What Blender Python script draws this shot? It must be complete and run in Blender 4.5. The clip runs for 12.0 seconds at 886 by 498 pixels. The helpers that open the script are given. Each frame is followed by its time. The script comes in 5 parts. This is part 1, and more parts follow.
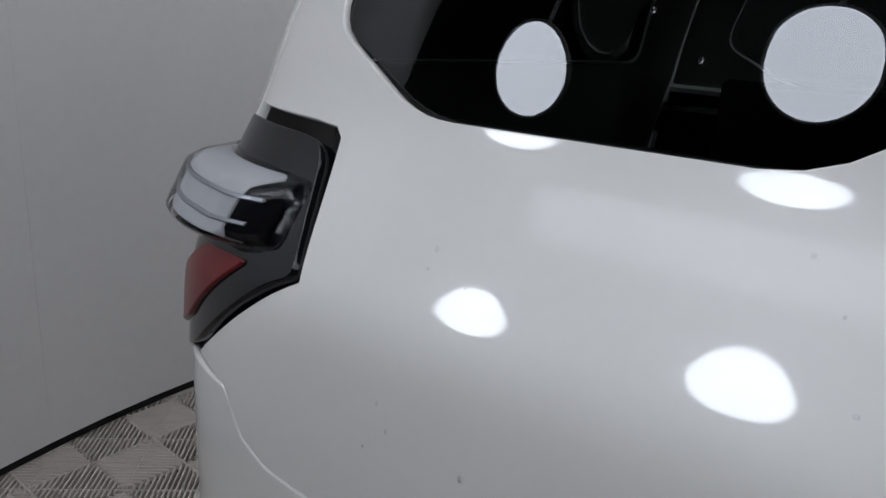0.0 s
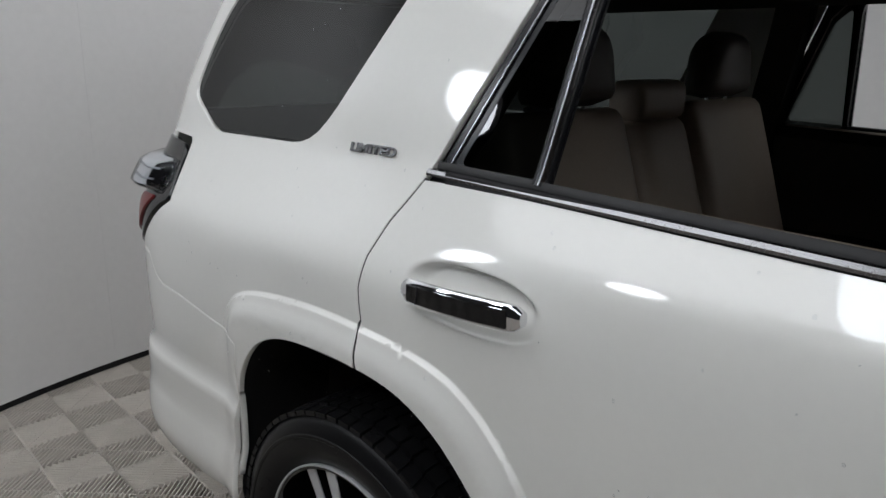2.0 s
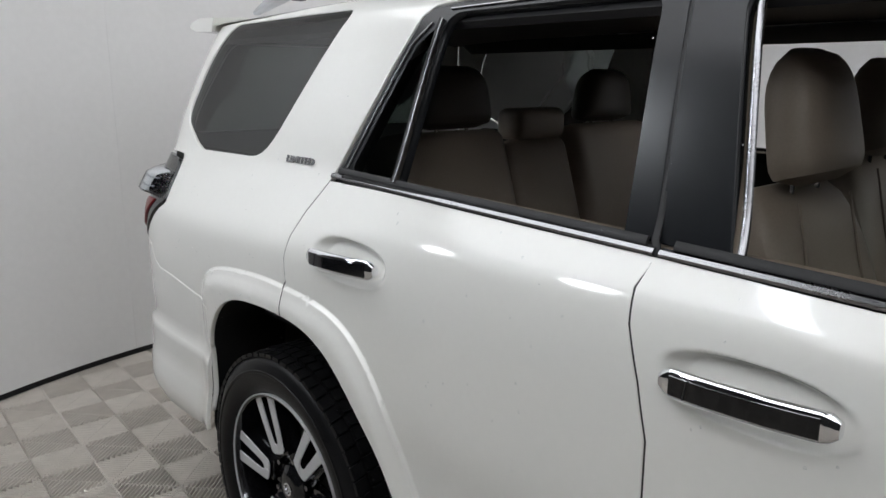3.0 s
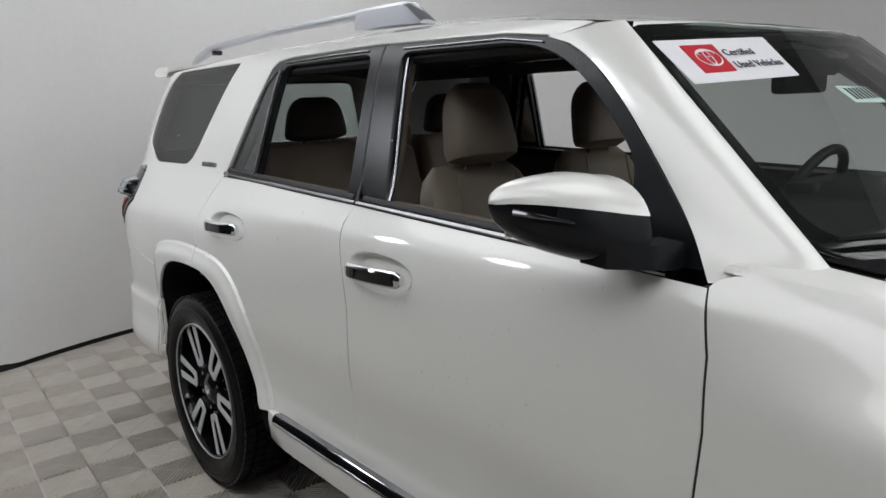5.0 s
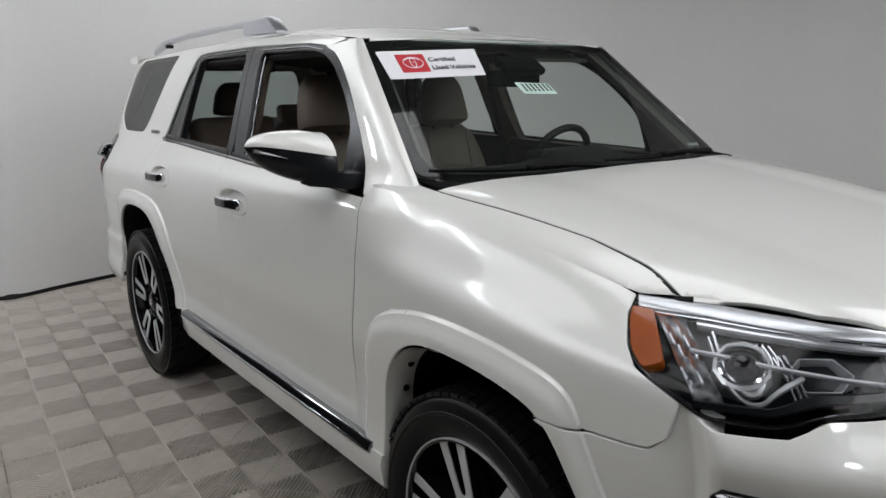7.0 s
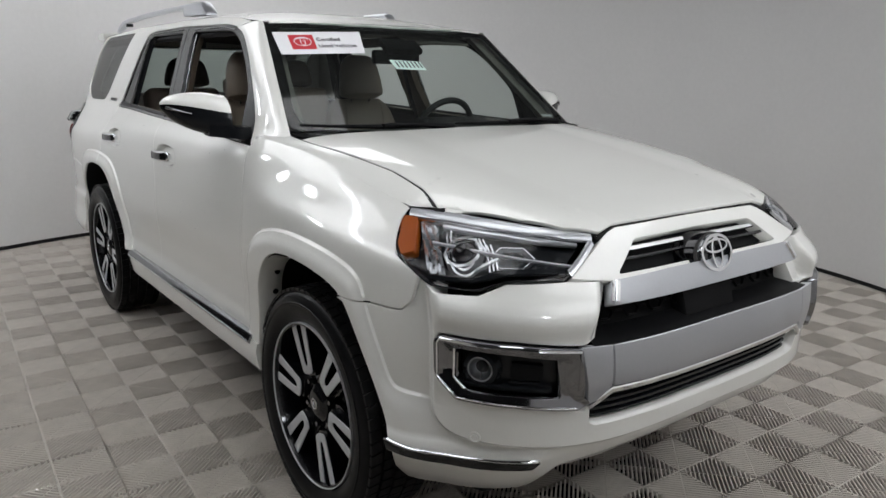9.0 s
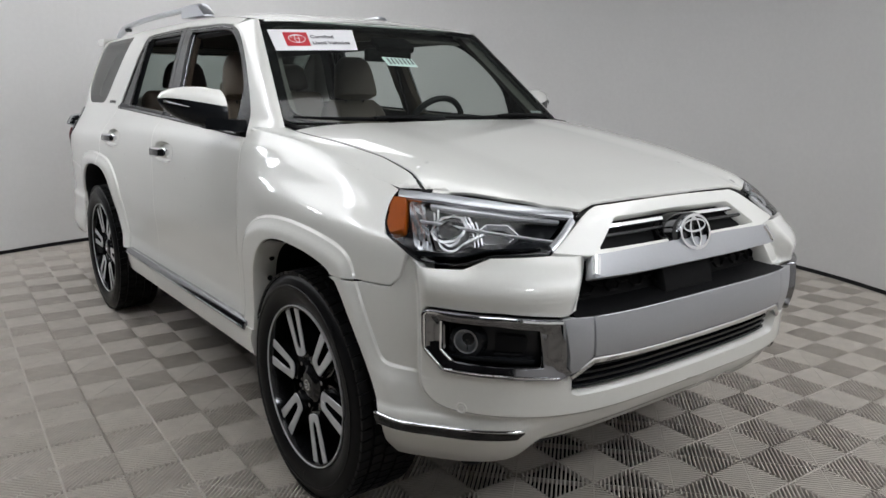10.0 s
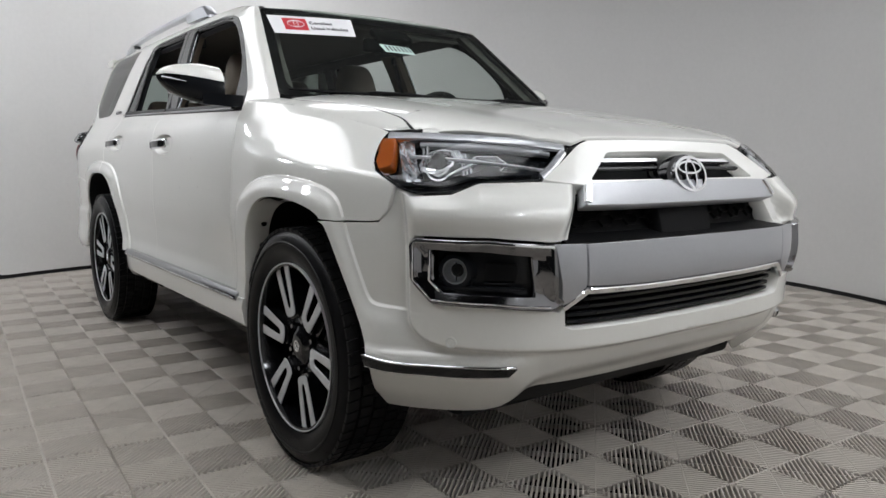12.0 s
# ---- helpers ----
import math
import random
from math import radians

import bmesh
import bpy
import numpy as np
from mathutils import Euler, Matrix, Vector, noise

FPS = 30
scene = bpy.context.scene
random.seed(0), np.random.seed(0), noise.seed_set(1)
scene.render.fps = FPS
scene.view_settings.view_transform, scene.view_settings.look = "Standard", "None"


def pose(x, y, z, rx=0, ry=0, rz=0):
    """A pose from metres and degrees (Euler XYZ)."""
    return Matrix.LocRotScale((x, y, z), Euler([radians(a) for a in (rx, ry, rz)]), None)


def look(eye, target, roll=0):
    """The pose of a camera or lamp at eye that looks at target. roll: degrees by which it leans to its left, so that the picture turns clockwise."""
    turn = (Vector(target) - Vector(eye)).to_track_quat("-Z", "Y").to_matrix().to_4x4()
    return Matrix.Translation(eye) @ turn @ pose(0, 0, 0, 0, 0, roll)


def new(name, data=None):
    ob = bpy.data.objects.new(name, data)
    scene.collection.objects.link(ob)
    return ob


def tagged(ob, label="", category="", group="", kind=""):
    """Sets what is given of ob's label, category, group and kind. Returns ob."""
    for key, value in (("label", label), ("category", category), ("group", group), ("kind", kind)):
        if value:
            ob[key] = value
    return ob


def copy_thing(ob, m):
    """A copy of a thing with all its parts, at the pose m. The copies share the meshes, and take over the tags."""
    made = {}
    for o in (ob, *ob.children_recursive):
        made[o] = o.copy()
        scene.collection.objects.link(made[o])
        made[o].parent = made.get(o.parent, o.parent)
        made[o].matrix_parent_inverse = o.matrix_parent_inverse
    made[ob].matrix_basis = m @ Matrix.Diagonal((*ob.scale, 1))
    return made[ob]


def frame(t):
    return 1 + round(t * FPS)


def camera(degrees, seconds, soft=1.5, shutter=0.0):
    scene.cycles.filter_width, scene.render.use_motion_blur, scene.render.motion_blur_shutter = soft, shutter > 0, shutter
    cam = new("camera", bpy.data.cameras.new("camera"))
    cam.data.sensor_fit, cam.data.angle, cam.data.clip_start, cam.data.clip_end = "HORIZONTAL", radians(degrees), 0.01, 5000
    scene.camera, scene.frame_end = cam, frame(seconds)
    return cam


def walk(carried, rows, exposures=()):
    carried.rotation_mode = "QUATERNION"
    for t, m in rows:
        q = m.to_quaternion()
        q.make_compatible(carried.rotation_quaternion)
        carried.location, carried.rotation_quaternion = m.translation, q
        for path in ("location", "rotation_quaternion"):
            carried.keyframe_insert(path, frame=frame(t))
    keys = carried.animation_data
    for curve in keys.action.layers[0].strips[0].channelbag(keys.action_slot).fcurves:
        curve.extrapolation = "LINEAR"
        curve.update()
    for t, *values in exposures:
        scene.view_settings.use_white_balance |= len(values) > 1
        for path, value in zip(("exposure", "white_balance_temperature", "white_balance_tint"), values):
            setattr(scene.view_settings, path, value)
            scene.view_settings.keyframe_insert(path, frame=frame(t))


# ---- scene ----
cam = camera(62.0, 12.0)
PATH = [
    (0, (-0.208, -1.367, 1.392), (-1.356, 0.164, 0.812), 3.7),
    (0.5, (0.063, -1.449, 1.412), (-1.137, 0.051, 0.854), 2.1),
    (1, (0.373, -1.586, 1.445), (-0.865, -0.12, 0.884), 1.4),
    (1.5, (0.715, -1.689, 1.467), (-0.592, -0.272, 0.936), 1.2),
    (2, (1.051, -1.709, 1.493), (-0.305, -0.329, 0.984), 0.7),
    (2.5, (1.353, -1.755, 1.512), (-0.048, -0.411, 1.032), 0.4),
    (3, (1.673, -1.839, 1.525), (0.237, -0.521, 1.078), 0.2),
    (3.5, (1.981, -1.863, 1.542), (0.521, -0.566, 1.11), -0.2),
    (3.7, (2.07, -1.839, 1.531), (0.603, -0.543, 1.119), 0.2),
    (5.3, (3.041, -1.958, 1.543), (1.522, -0.72, 1.149), -2.1),
    (5.5, (3.172, -1.939, 1.56), (1.642, -0.712, 1.168), -1.4),
    (6, (3.471, -1.921, 1.543), (1.919, -0.722, 1.15), -1.4),
    (6.5, (3.781, -1.972, 1.552), (2.224, -0.788, 1.136), -1.1),
    (7, (4.061, -1.936, 1.522), (2.496, -0.765, 1.095), -0.7),
    (8.8, (4.806, -1.949, 1.486), (3.253, -0.775, 1.03), 0.6),
    (9, (4.869, -1.929, 1.474), (3.315, -0.757, 1.016), 0.6),
    (9.5, (4.935, -1.947, 1.441), (3.381, -0.768, 0.997), 0.5),
    (10, (4.965, -1.961, 1.39), (3.406, -0.78, 0.971), 0.4),
    (10.5, (4.984, -1.968, 1.31), (3.416, -0.786, 0.932), 0.2),
    (11, (4.988, -1.954, 1.207), (3.409, -0.774, 0.875), 0.0),
    (11.5, (4.996, -1.938, 1.107), (3.406, -0.759, 0.823), 0.0),
    (12, (5.017, -1.922, 1.02), (3.416, -0.748, 0.778), 0.1),
]
walk(cam, [(t, look(eye, target, roll)) for t, eye, target, roll in PATH],
     exposures=[(0, -.6, 6150, 14), (.5, -.6, 6150, 14), (1.5, -.4, 6300, 12), (2.5, .05, 6450, 11), (3.5, .22, 6450, 11), (5.5, .02, 6500, 11), (7, .02, 6500, 11), (9, .1, 6500, 11), (12, .28, 6500, 11)])

# ---- the body's shape ----
def sm(a, b, x):
    """Smooth step from 0 at a to 1 at b."""
    t = min(1.0, max(0.0, (x - a) / (b - a)))
    return t * t * (3 - 2 * t)


def spline(nodes):
    """A monotone cubic through (x, y) nodes, straight past its ends."""
    xs, ys = [n[0] for n in nodes], [n[1] for n in nodes]
    k = len(xs)
    d = [(ys[i + 1] - ys[i]) / (xs[i + 1] - xs[i]) for i in range(k - 1)]
    m = [d[0]] + [0.0 if d[i - 1] * d[i] <= 0 else 2 * d[i - 1] * d[i] / (d[i - 1] + d[i]) for i in range(1, k - 1)] + [d[-1]]

    def f(x):
        if x <= xs[0]:
            return ys[0] + (x - xs[0]) * m[0]
        if x >= xs[-1]:
            return ys[-1] + (x - xs[-1]) * m[-1]
        i = 0
        while x > xs[i + 1]:
            i += 1
        h = xs[i + 1] - xs[i]
        t = (x - xs[i]) / h
        return ((1 + 2 * t) * (1 - t) ** 2 * ys[i] + t * (1 - t) ** 2 * h * m[i]
                + t * t * (3 - 2 * t) * ys[i + 1] + t * t * (t - 1) * h * m[i + 1])
    return f


def soft(nodes, blur, lo, hi, n=400):
    """The same curve blurred along x, kept as a table and read smoothly."""
    f, h = spline(nodes), (hi - lo) / n
    taps = [(k * blur / 3, math.exp(-(k / 3) ** 2)) for k in range(-8, 9)]
    total = sum(w for _, w in taps)
    tab = [sum(w * f(lo + i * h + d) for d, w in taps) / total for i in range(-2, n + 4)]

    def g(x):
        t = min(max((x - lo) / h, -1.0), n + .999)
        i = math.floor(t)
        return cubic(tab[i + 1], tab[i + 2], tab[i + 3], tab[i + 4], t - i)
    return g


def cubic(a, b, c, d, t):
    return b + .5 * t * (c - a + t * (2 * a - 5 * b + 4 * c - d + t * (3 * (b - c) + d - a)))


# The car stands along x, nose to +x, rear axle at x = 0; u runs along its flank and round its corners.
XF, XR, BASE = 2.4, -0.25, 2.79
SIDE_LOW = [(.28, .80), (.38, .872), (.46, .899), (.52, .892), (.58, .882), (.66, .883), (.8, .892)]
SIDE_TOP = [(1.5, .701), (1.6, .667), (1.7, .622), (1.76, .56), (1.79, .48)]


def shoulder(slopes, w=.733, z=1.4, step=.01):
    """Half widths from the height z down to .95, by how steeply the side leans in at each height."""
    s, out = spline(slopes), [(z, w)]
    while z > .955:
        w += step * s(z - step / 2)
        z -= step
        out.append((round(z, 3), w))
    return SIDE_LOW + out[::-1] + SIDE_TOP


flank = soft(shoulder([(.95, .05), (1.0, .08), (1.05, .13), (1.1, .2), (1.14, .28), (1.165, .36), (1.18, .5), (1.195, .66), (1.215, .72), (1.25, .69), (1.29, .53),
                       (1.32, .37), (1.36, .33), (1.4, .315)]), 0.012, 0.2, 1.9)
rear_flank = soft(shoulder([(.95, .03), (1.0, .05), (1.04, .09), (1.07, .18), (1.09, .33), (1.11, .5), (1.14, .615), (1.18, .64), (1.22, .62), (1.26, .56),
                            (1.29, .43), (1.312, .31), (1.34, .285), (1.37, .295), (1.4, .31)]), 0.012, 0.2, 1.9)
fender = soft([(.28, .80), (.38, .872), (.47, .9), (.6, .896), (.8, .902), (.95, .9), (1.02, .895), (1.055, .887), (1.08, .874), (1.115, .851), (1.16, .824), (1.2, .797),
                 (1.24, .757), (1.262, .725), (1.3, .65)], 0.018, 0.2, 1.35)
nose = soft([(.28, 3.48), (.36, 3.575), (.44, 3.648), (.5, 3.69), (.6, 3.698), (.72, 3.722), (.8, 3.715), (.9, 3.682), (.98, 3.638),
             (1.04, 3.6), (1.09, 3.565), (1.12, 3.53)], 0.02, 0.2, 1.2)
tail = soft([(.3, -1.08), (.45, -1.14), (.6, -1.155), (.75, -1.14), (1.0, -1.13), (1.26, -1.125), (1.4, -1.1), (1.55, -1.03), (1.7, -.95), (1.78, -.9)], 0.05, 0.2, 1.85)
drop = soft([(2.3, 0), (2.6, .03), (2.94, .078), (3.32, .143), (3.5, .175), (4.5, .2)], 0.1, 2.2, 4.6)


ARCH = {0: [(-.4, .3), (-.41, .5), (-.405, .66), (-.37, .78), (-.3, .875), (-.2, .92), (-.05, .932), (.1, .928), (.2, .905), (.3, .845),
            (.43, .705), (.545, .525), (.58, .38), (.58, .3)],
        1: [(-.37, .3), (-.37, .55), (-.36, .7), (-.325, .8), (-.26, .865), (-.16, .893), (0, .89), (.13, .872), (.2, .85), (.245, .815),
            (.3, .73), (.365, .62), (.425, .51), (.44, .4), (.44, .3)]}
CREASE = {0: [(-.56, .2), (-.54, .6), (-.51, .82), (-.45, .945), (-.34, .99), (-.1, 1.01), (.07, 1.003), (.21, .99), (.31, .955), (.4, .88),
              (.475, .778), (.58, .58), (.63, .48), (.66, .2)],
          1: [(-.52, .2), (-.52, .7), (-.5, .83), (-.44, .905), (-.31, .95), (-.17, .97), (.03, .965), (.19, .945), (.265, .925), (.305, .895),
              (.33, .84), (.374, .75), (.405, .69), (.438, .626), (.475, .617), (.62, .612), (.9, .6), (.9, .2)]}


def eased(line, rounds=3):
    """An open line with its corners cut, again and again."""
    for _ in range(rounds):
        out = [line[0]]
        for (ax, ay), (bx, by) in zip(line, line[1:]):
            out += [(ax * .75 + bx * .25, ay * .75 + by * .25), (ax * .25 + bx * .75, ay * .25 + by * .75)]
        line = out + [line[-1]]
    return line


ARCH = {k: eased(v) for k, v in ARCH.items()}
CREASE = {k: eased(v) for k, v in CREASE.items()}
GRIPS = ((.283, 1.108), (1.255, 1.09))


def dent(u, z):
    """The scooped cup behind each door handle."""
    d = 0.0
    for gu, gz in GRIPS:
        du, dz = u - gu, z - gz + .03 * (u - gu)
        if abs(du) < .2 and abs(dz) < .1:
            r = (abs(du / .152) ** 2.4 + abs(dz / .05) ** 2.4) ** (1 / 2.4)
            d += .026 * (1 - sm(.7, 1.0, r))
    return d


def edge_depth(loop, x, y):
    """How deep (x, y) lies inside a loop; below 0 outside."""
    inside, best = False, 9.0
    for (ax, ay), (bx, by) in zip(loop, loop[1:] + loop[:1]):
        if (ay > y) != (by > y) and x < ax + (y - ay) * (bx - ax) / (by - ay):
            inside = not inside
        dx, dy = bx - ax, by - ay
        t = min(1.0, max(0.0, ((x - ax) * dx + (y - ay) * dy) / (dx * dx + dy * dy)))
        best = min(best, math.hypot(x - ax - t * dx, y - ay - t * dy))
    return best if inside else -best


def flare(u, z):
    for k, xw in ((0, 0.0), (1, BASE)):
        if abs(u - xw) < .75 and z < 1.1:
            fade = sm(-.52, -.36, u) if k == 0 else 1 - sm(.46, .66, u - xw)
            d = edge_depth(CREASE[k], u - xw, z)
            return fade * (.01 * sm(0, .01, d) + .02 * sm(0, .06, d))
    return 0.0


def half_width(u, z):
    k = sm(2.17, 2.56, u) * (1 - sm(1.24, 1.32, z))
    zz = z + drop(u) * sm(.85, 1.1, z) if u > 2.3 else z
    back = 1 - sm(-.1, .6, u)
    f = flank(z) if back == 0 else rear_flank(z) if back == 1 else flank(z) * (1 - back) + rear_flank(z) * back
    return f if k == 0 else fender(zz) if k == 1 else f * (1 - k) + fender(zz) * k


def _ring(b, a, n, th):
    c, s = math.cos(th), math.sin(th)
    r = ((abs(c) / a) ** n + (abs(s) / b) ** n) ** (-1 / n)
    return r * c, r * s


def _table(b, a, n):
    out, p, length = [], (0.0, b), 0.0
    for i in range(301):
        th = math.pi / 2 * (1 - i / 300)
        q = _ring(b, a, n, th)
        length += math.dist(p, q)
        out.append((length, th))
        p = q
    return out


NF, NR = 4.2, 7.0
TF, TR = _table(.9, 1.31, NF), _table(.9, .87, NR)
UF, UR = XF + TF[-1][0], XR - TR[-1][0]


def _theta(table, s):
    lo, hi = 0, len(table) - 1
    while hi - lo > 1:
        mid = (lo + hi) // 2
        lo, hi = (mid, hi) if table[mid][0] <= s else (lo, mid)
    (a, ta), (b, tb) = table[lo], table[hi]
    t0, t3 = table[max(lo - 1, 0)][1], table[min(hi + 1, len(table) - 1)][1]
    if lo == 0:
        t0 = 2 * ta - tb
    if hi == len(table) - 1:
        t3 = 2 * tb - ta
    return cubic(t0, ta, tb, t3, (s - a) / (b - a))


def skin(u, z, out=0.0, bulge=True):
    """The place on the right-hand body skin at u and the height z."""
    if u > UF or u < UR:
        x, y, z = skin(2 * (UF if u > UF else UR) - u, z, out, bulge)
        return x, -y, z
    w = half_width(u, z)
    w += (flare(u, z) - dent(u, z) if bulge else 0.0) + out
    if u > XF:
        x, y = _ring(w, nose(z) + out - XF, NF, _theta(TF, u - XF))
        return XF + x, -y, z
    if u < XR:
        x, y = _ring(w, XR - tail(z) + out, NR, _theta(TR, XR - u))
        return XR - x, -y, z
    return u, -w, z

# world, exposure
world = bpy.data.worlds.new("world")
scene.world = world
world.use_nodes = True
world.node_tree.nodes["Background"].inputs[0].default_value = (.5, .52, .55, 1)
world.node_tree.nodes["Background"].inputs[1].default_value = .3

LAMP_POWER, PANEL_POWER = 22.0, 2.3
LAMPS = [(-2.15, -2.9, 2.7), (-.86, -2.9, 2.85), (6.0, -1.3, 2.8), (6.0, .8, 2.8)]
# added fill lights, placed to brighten walls, hood, flank and floor
PANELS = [(-.95, -2.05, 1.3, .9), (3.0, -.5, 1.0, .85), (2.0, -3.05, 1.9, .95), (5.85, 1.0, .6, 1.9), (-1.2, .75, 1.0, .85), (4.3, 2.35, 1.0, 1.1)]


# ---- materials ----
def mat(name, base, rough=.5, metal=0.0, coat=0.0, coat_rough=.03, spec=.5, vary=0.0, scale=6.0, bump=0.0, bump_scale=200.0, rough_vary=0.0):
    """A Principled material; vary: how far its colour wanders, coarse and fine; bump: fine relief in metres."""
    m = bpy.data.materials.new(name)
    m.use_nodes = True
    nt = m.node_tree
    b = nt.nodes["Principled BSDF"]
    b.inputs["Base Color"].default_value = (*base, 1)
    b.inputs["Roughness"].default_value = rough
    b.inputs["Metallic"].default_value = metal
    b.inputs["Coat Weight"].default_value = coat
    b.inputs["Coat Roughness"].default_value = coat_rough
    b.inputs["Specular IOR Level"].default_value = spec
    tc = nt.nodes.new("ShaderNodeTexCoord")
    if vary or rough_vary:
        n1, n2 = nt.nodes.new("ShaderNodeTexNoise"), nt.nodes.new("ShaderNodeTexNoise")
        n1.inputs["Scale"].default_value, n2.inputs["Scale"].default_value = scale, scale * 23
        n1.inputs["Detail"].default_value = n2.inputs["Detail"].default_value = 4
        for n in (n1, n2):
            nt.links.new(tc.outputs["Object"], n.inputs["Vector"])
        add = nt.nodes.new("ShaderNodeMath")
        add.operation = "ADD"
        nt.links.new(n1.outputs["Fac"], add.inputs[0])
        nt.links.new(n2.outputs["Fac"], add.inputs[1])
        if vary:
            mr = nt.nodes.new("ShaderNodeMapRange")
            mr.inputs["From Min"].default_value, mr.inputs["From Max"].default_value = .6, 1.4
            mr.inputs["To Min"].default_value, mr.inputs["To Max"].default_value = 1 - vary, 1 + vary
            nt.links.new(add.outputs[0], mr.inputs["Value"])
            mx = nt.nodes.new("ShaderNodeVectorMath")
            mx.operation = "SCALE"
            mx.inputs[0].default_value = base
            nt.links.new(mr.outputs[0], mx.inputs["Scale"])
            nt.links.new(mx.outputs[0], b.inputs["Base Color"])
        if rough_vary:
            mr = nt.nodes.new("ShaderNodeMapRange")
            mr.inputs["From Min"].default_value, mr.inputs["From Max"].default_value = .6, 1.4
            mr.inputs["To Min"].default_value, mr.inputs["To Max"].default_value = rough - rough_vary, rough + rough_vary
            nt.links.new(add.outputs[0], mr.inputs["Value"])
            nt.links.new(mr.outputs[0], b.inputs["Roughness"])
    if bump:
        n = nt.nodes.new("ShaderNodeTexNoise")
        n.inputs["Scale"].default_value, n.inputs["Detail"].default_value = bump_scale, 3
        nt.links.new(tc.outputs["Object"], n.inputs["Vector"])
        bp = nt.nodes.new("ShaderNodeBump")
        bp.inputs["Distance"].default_value, bp.inputs["Strength"].default_value = bump, .6
        nt.links.new(n.outputs["Fac"], bp.inputs["Height"])
        nt.links.new(bp.outputs[0], b.inputs["Normal"])
    return m


def glass(name, tint, ior=1.45, veil=0.0):
    """Thin clear or tinted glass: light passes straight on, dimmed by the tint, with a mirror-like gloss and a painted
    pale haze.
    """
    m = bpy.data.materials.new(name)
    m.use_nodes = True
    nt = m.node_tree
    nt.nodes.remove(nt.nodes["Principled BSDF"])
    out = nt.nodes["Material Output"]
    tr, gl, fr, mix = (nt.nodes.new("ShaderNode" + k) for k in ("BsdfTransparent", "BsdfGlossy", "Fresnel", "MixShader"))
    tr.inputs[0].default_value = (*tint, 1)
    gl.inputs["Roughness"].default_value = .01
    fr.inputs[0].default_value = ior
    nt.links.new(fr.outputs[0], mix.inputs[0])
    nt.links.new(tr.outputs[0], mix.inputs[1])
    nt.links.new(gl.outputs[0], mix.inputs[2])
    nt.links.new(mix.outputs[0], out.inputs[0])
    # pale diffuse share that stands in for the room's grey reflection
    if veil:
        haze, blend, mottle, span = (nt.nodes.new("ShaderNode" + k) for k in ("BsdfDiffuse", "MixShader", "TexNoise", "MapRange"))
        haze.inputs[0].default_value = (.62, .64, .62, 1)
        mottle.inputs["Scale"].default_value, mottle.inputs["Detail"].default_value = 7, 6
        span.inputs["To Min"].default_value, span.inputs["To Max"].default_value = veil * .6, veil * 1.4
        nt.links.new(mottle.outputs["Fac"], span.inputs["Value"])
        nt.links.new(span.outputs[0], blend.inputs[0])
        nt.links.new(mix.outputs[0], blend.inputs[1])
        nt.links.new(haze.outputs[0], blend.inputs[2])
        nt.links.new(blend.outputs[0], out.inputs[0])
    return m


def glow(name, colour, strength):
    m = bpy.data.materials.new(name)
    m.use_nodes = True
    b = m.node_tree.nodes["Principled BSDF"]
    b.inputs["Base Color"].default_value = (*colour, 1)
    b.inputs["Emission Color"].default_value = (*colour, 1)
    b.inputs["Emission Strength"].default_value = strength
    return m


PAINT = mat("pearl_white_paint", (.755, .752, .715), .37, .05, coat=1.0, coat_rough=.045, vary=.015, scale=3, bump=.00002, bump_scale=900)
SILVER = mat("silver_paint", (.40, .41, .43), .36, .55, coat=.6, coat_rough=.1, vary=.03, scale=5)
RAIL = mat("rail_silver", (.55, .56, .59), .33, .8, vary=.03, scale=9)
CHROME = mat("chrome", (.82, .83, .85), .06, 1.0, rough_vary=.02, scale=12)
SATIN_CHROME = mat("satin_chrome", (.27, .27, .28), .25, 1.0, rough_vary=.05, scale=12)
DARK_CHROME = mat("dark_chrome", (.24, .24, .25), .1, 1.0, rough_vary=.03, scale=12)
GLOSS_BLACK = mat("gloss_black", (.006, .006, .007), .08, spec=.35, coat=.15, vary=.1)
SATIN_BLACK = mat("satin_black", (.010, .011, .013), .23, spec=.3, vary=.06, scale=2)
MATT_BLACK = mat("matt_black_plastic", (.008, .008, .0085), .55, spec=.08, vary=.2, scale=14, bump=.0004, bump_scale=700)
WELL = mat("wheel_well_black", (.006, .006, .006), .9)
RUBBER = mat("tyre_rubber", (.007, .007, .0075), .34, spec=.14, vary=.3, scale=18, rough_vary=.1, bump=.0003, bump_scale=300)
SEAL = mat("rubber_seal", (.01, .01, .011), .6)
MACHINED = mat("machined_alloy", (.60, .61, .62), .36, .3, vary=.05, scale=20)
RIM_BLACK = mat("rim_black", (.006, .006, .007), .12, spec=.4, coat=.2, vary=.1)
LEATHER = mat("beige_leather", (.26, .215, .17), .48, vary=.08, scale=7, bump=.0006, bump_scale=260)
LEATHER_DARK = mat("dark_leather", (.06, .05, .043), .5, vary=.1, bump=.0005, bump_scale=260)
TRIM_TAN = mat("tan_trim", (.15, .118, .088), .6, vary=.06, bump=.0004, bump_scale=400)
TRIM_DARK = mat("dark_cabin_plastic", (.022, .022, .024), .62, vary=.15, bump=.0005, bump_scale=420)
CARPET = mat("cabin_carpet", (.03, .026, .022), .95, vary=.3, scale=30)
HEADLINER = mat("headliner_cloth", (.22, .205, .185), .9, vary=.05, bump=.0003, bump_scale=500)
CLEAR = glass("windscreen_glass", (.62, .68, .65), veil=.015)
PRIVACY = glass("privacy_glass", (.11, .125, .12), 1.5)
REAR_TINT = glass("rear_tinted_glass", (.34, .39, .37), 1.5)
LENS = glass("clear_lens", (.93, .94, .95), 1.34)
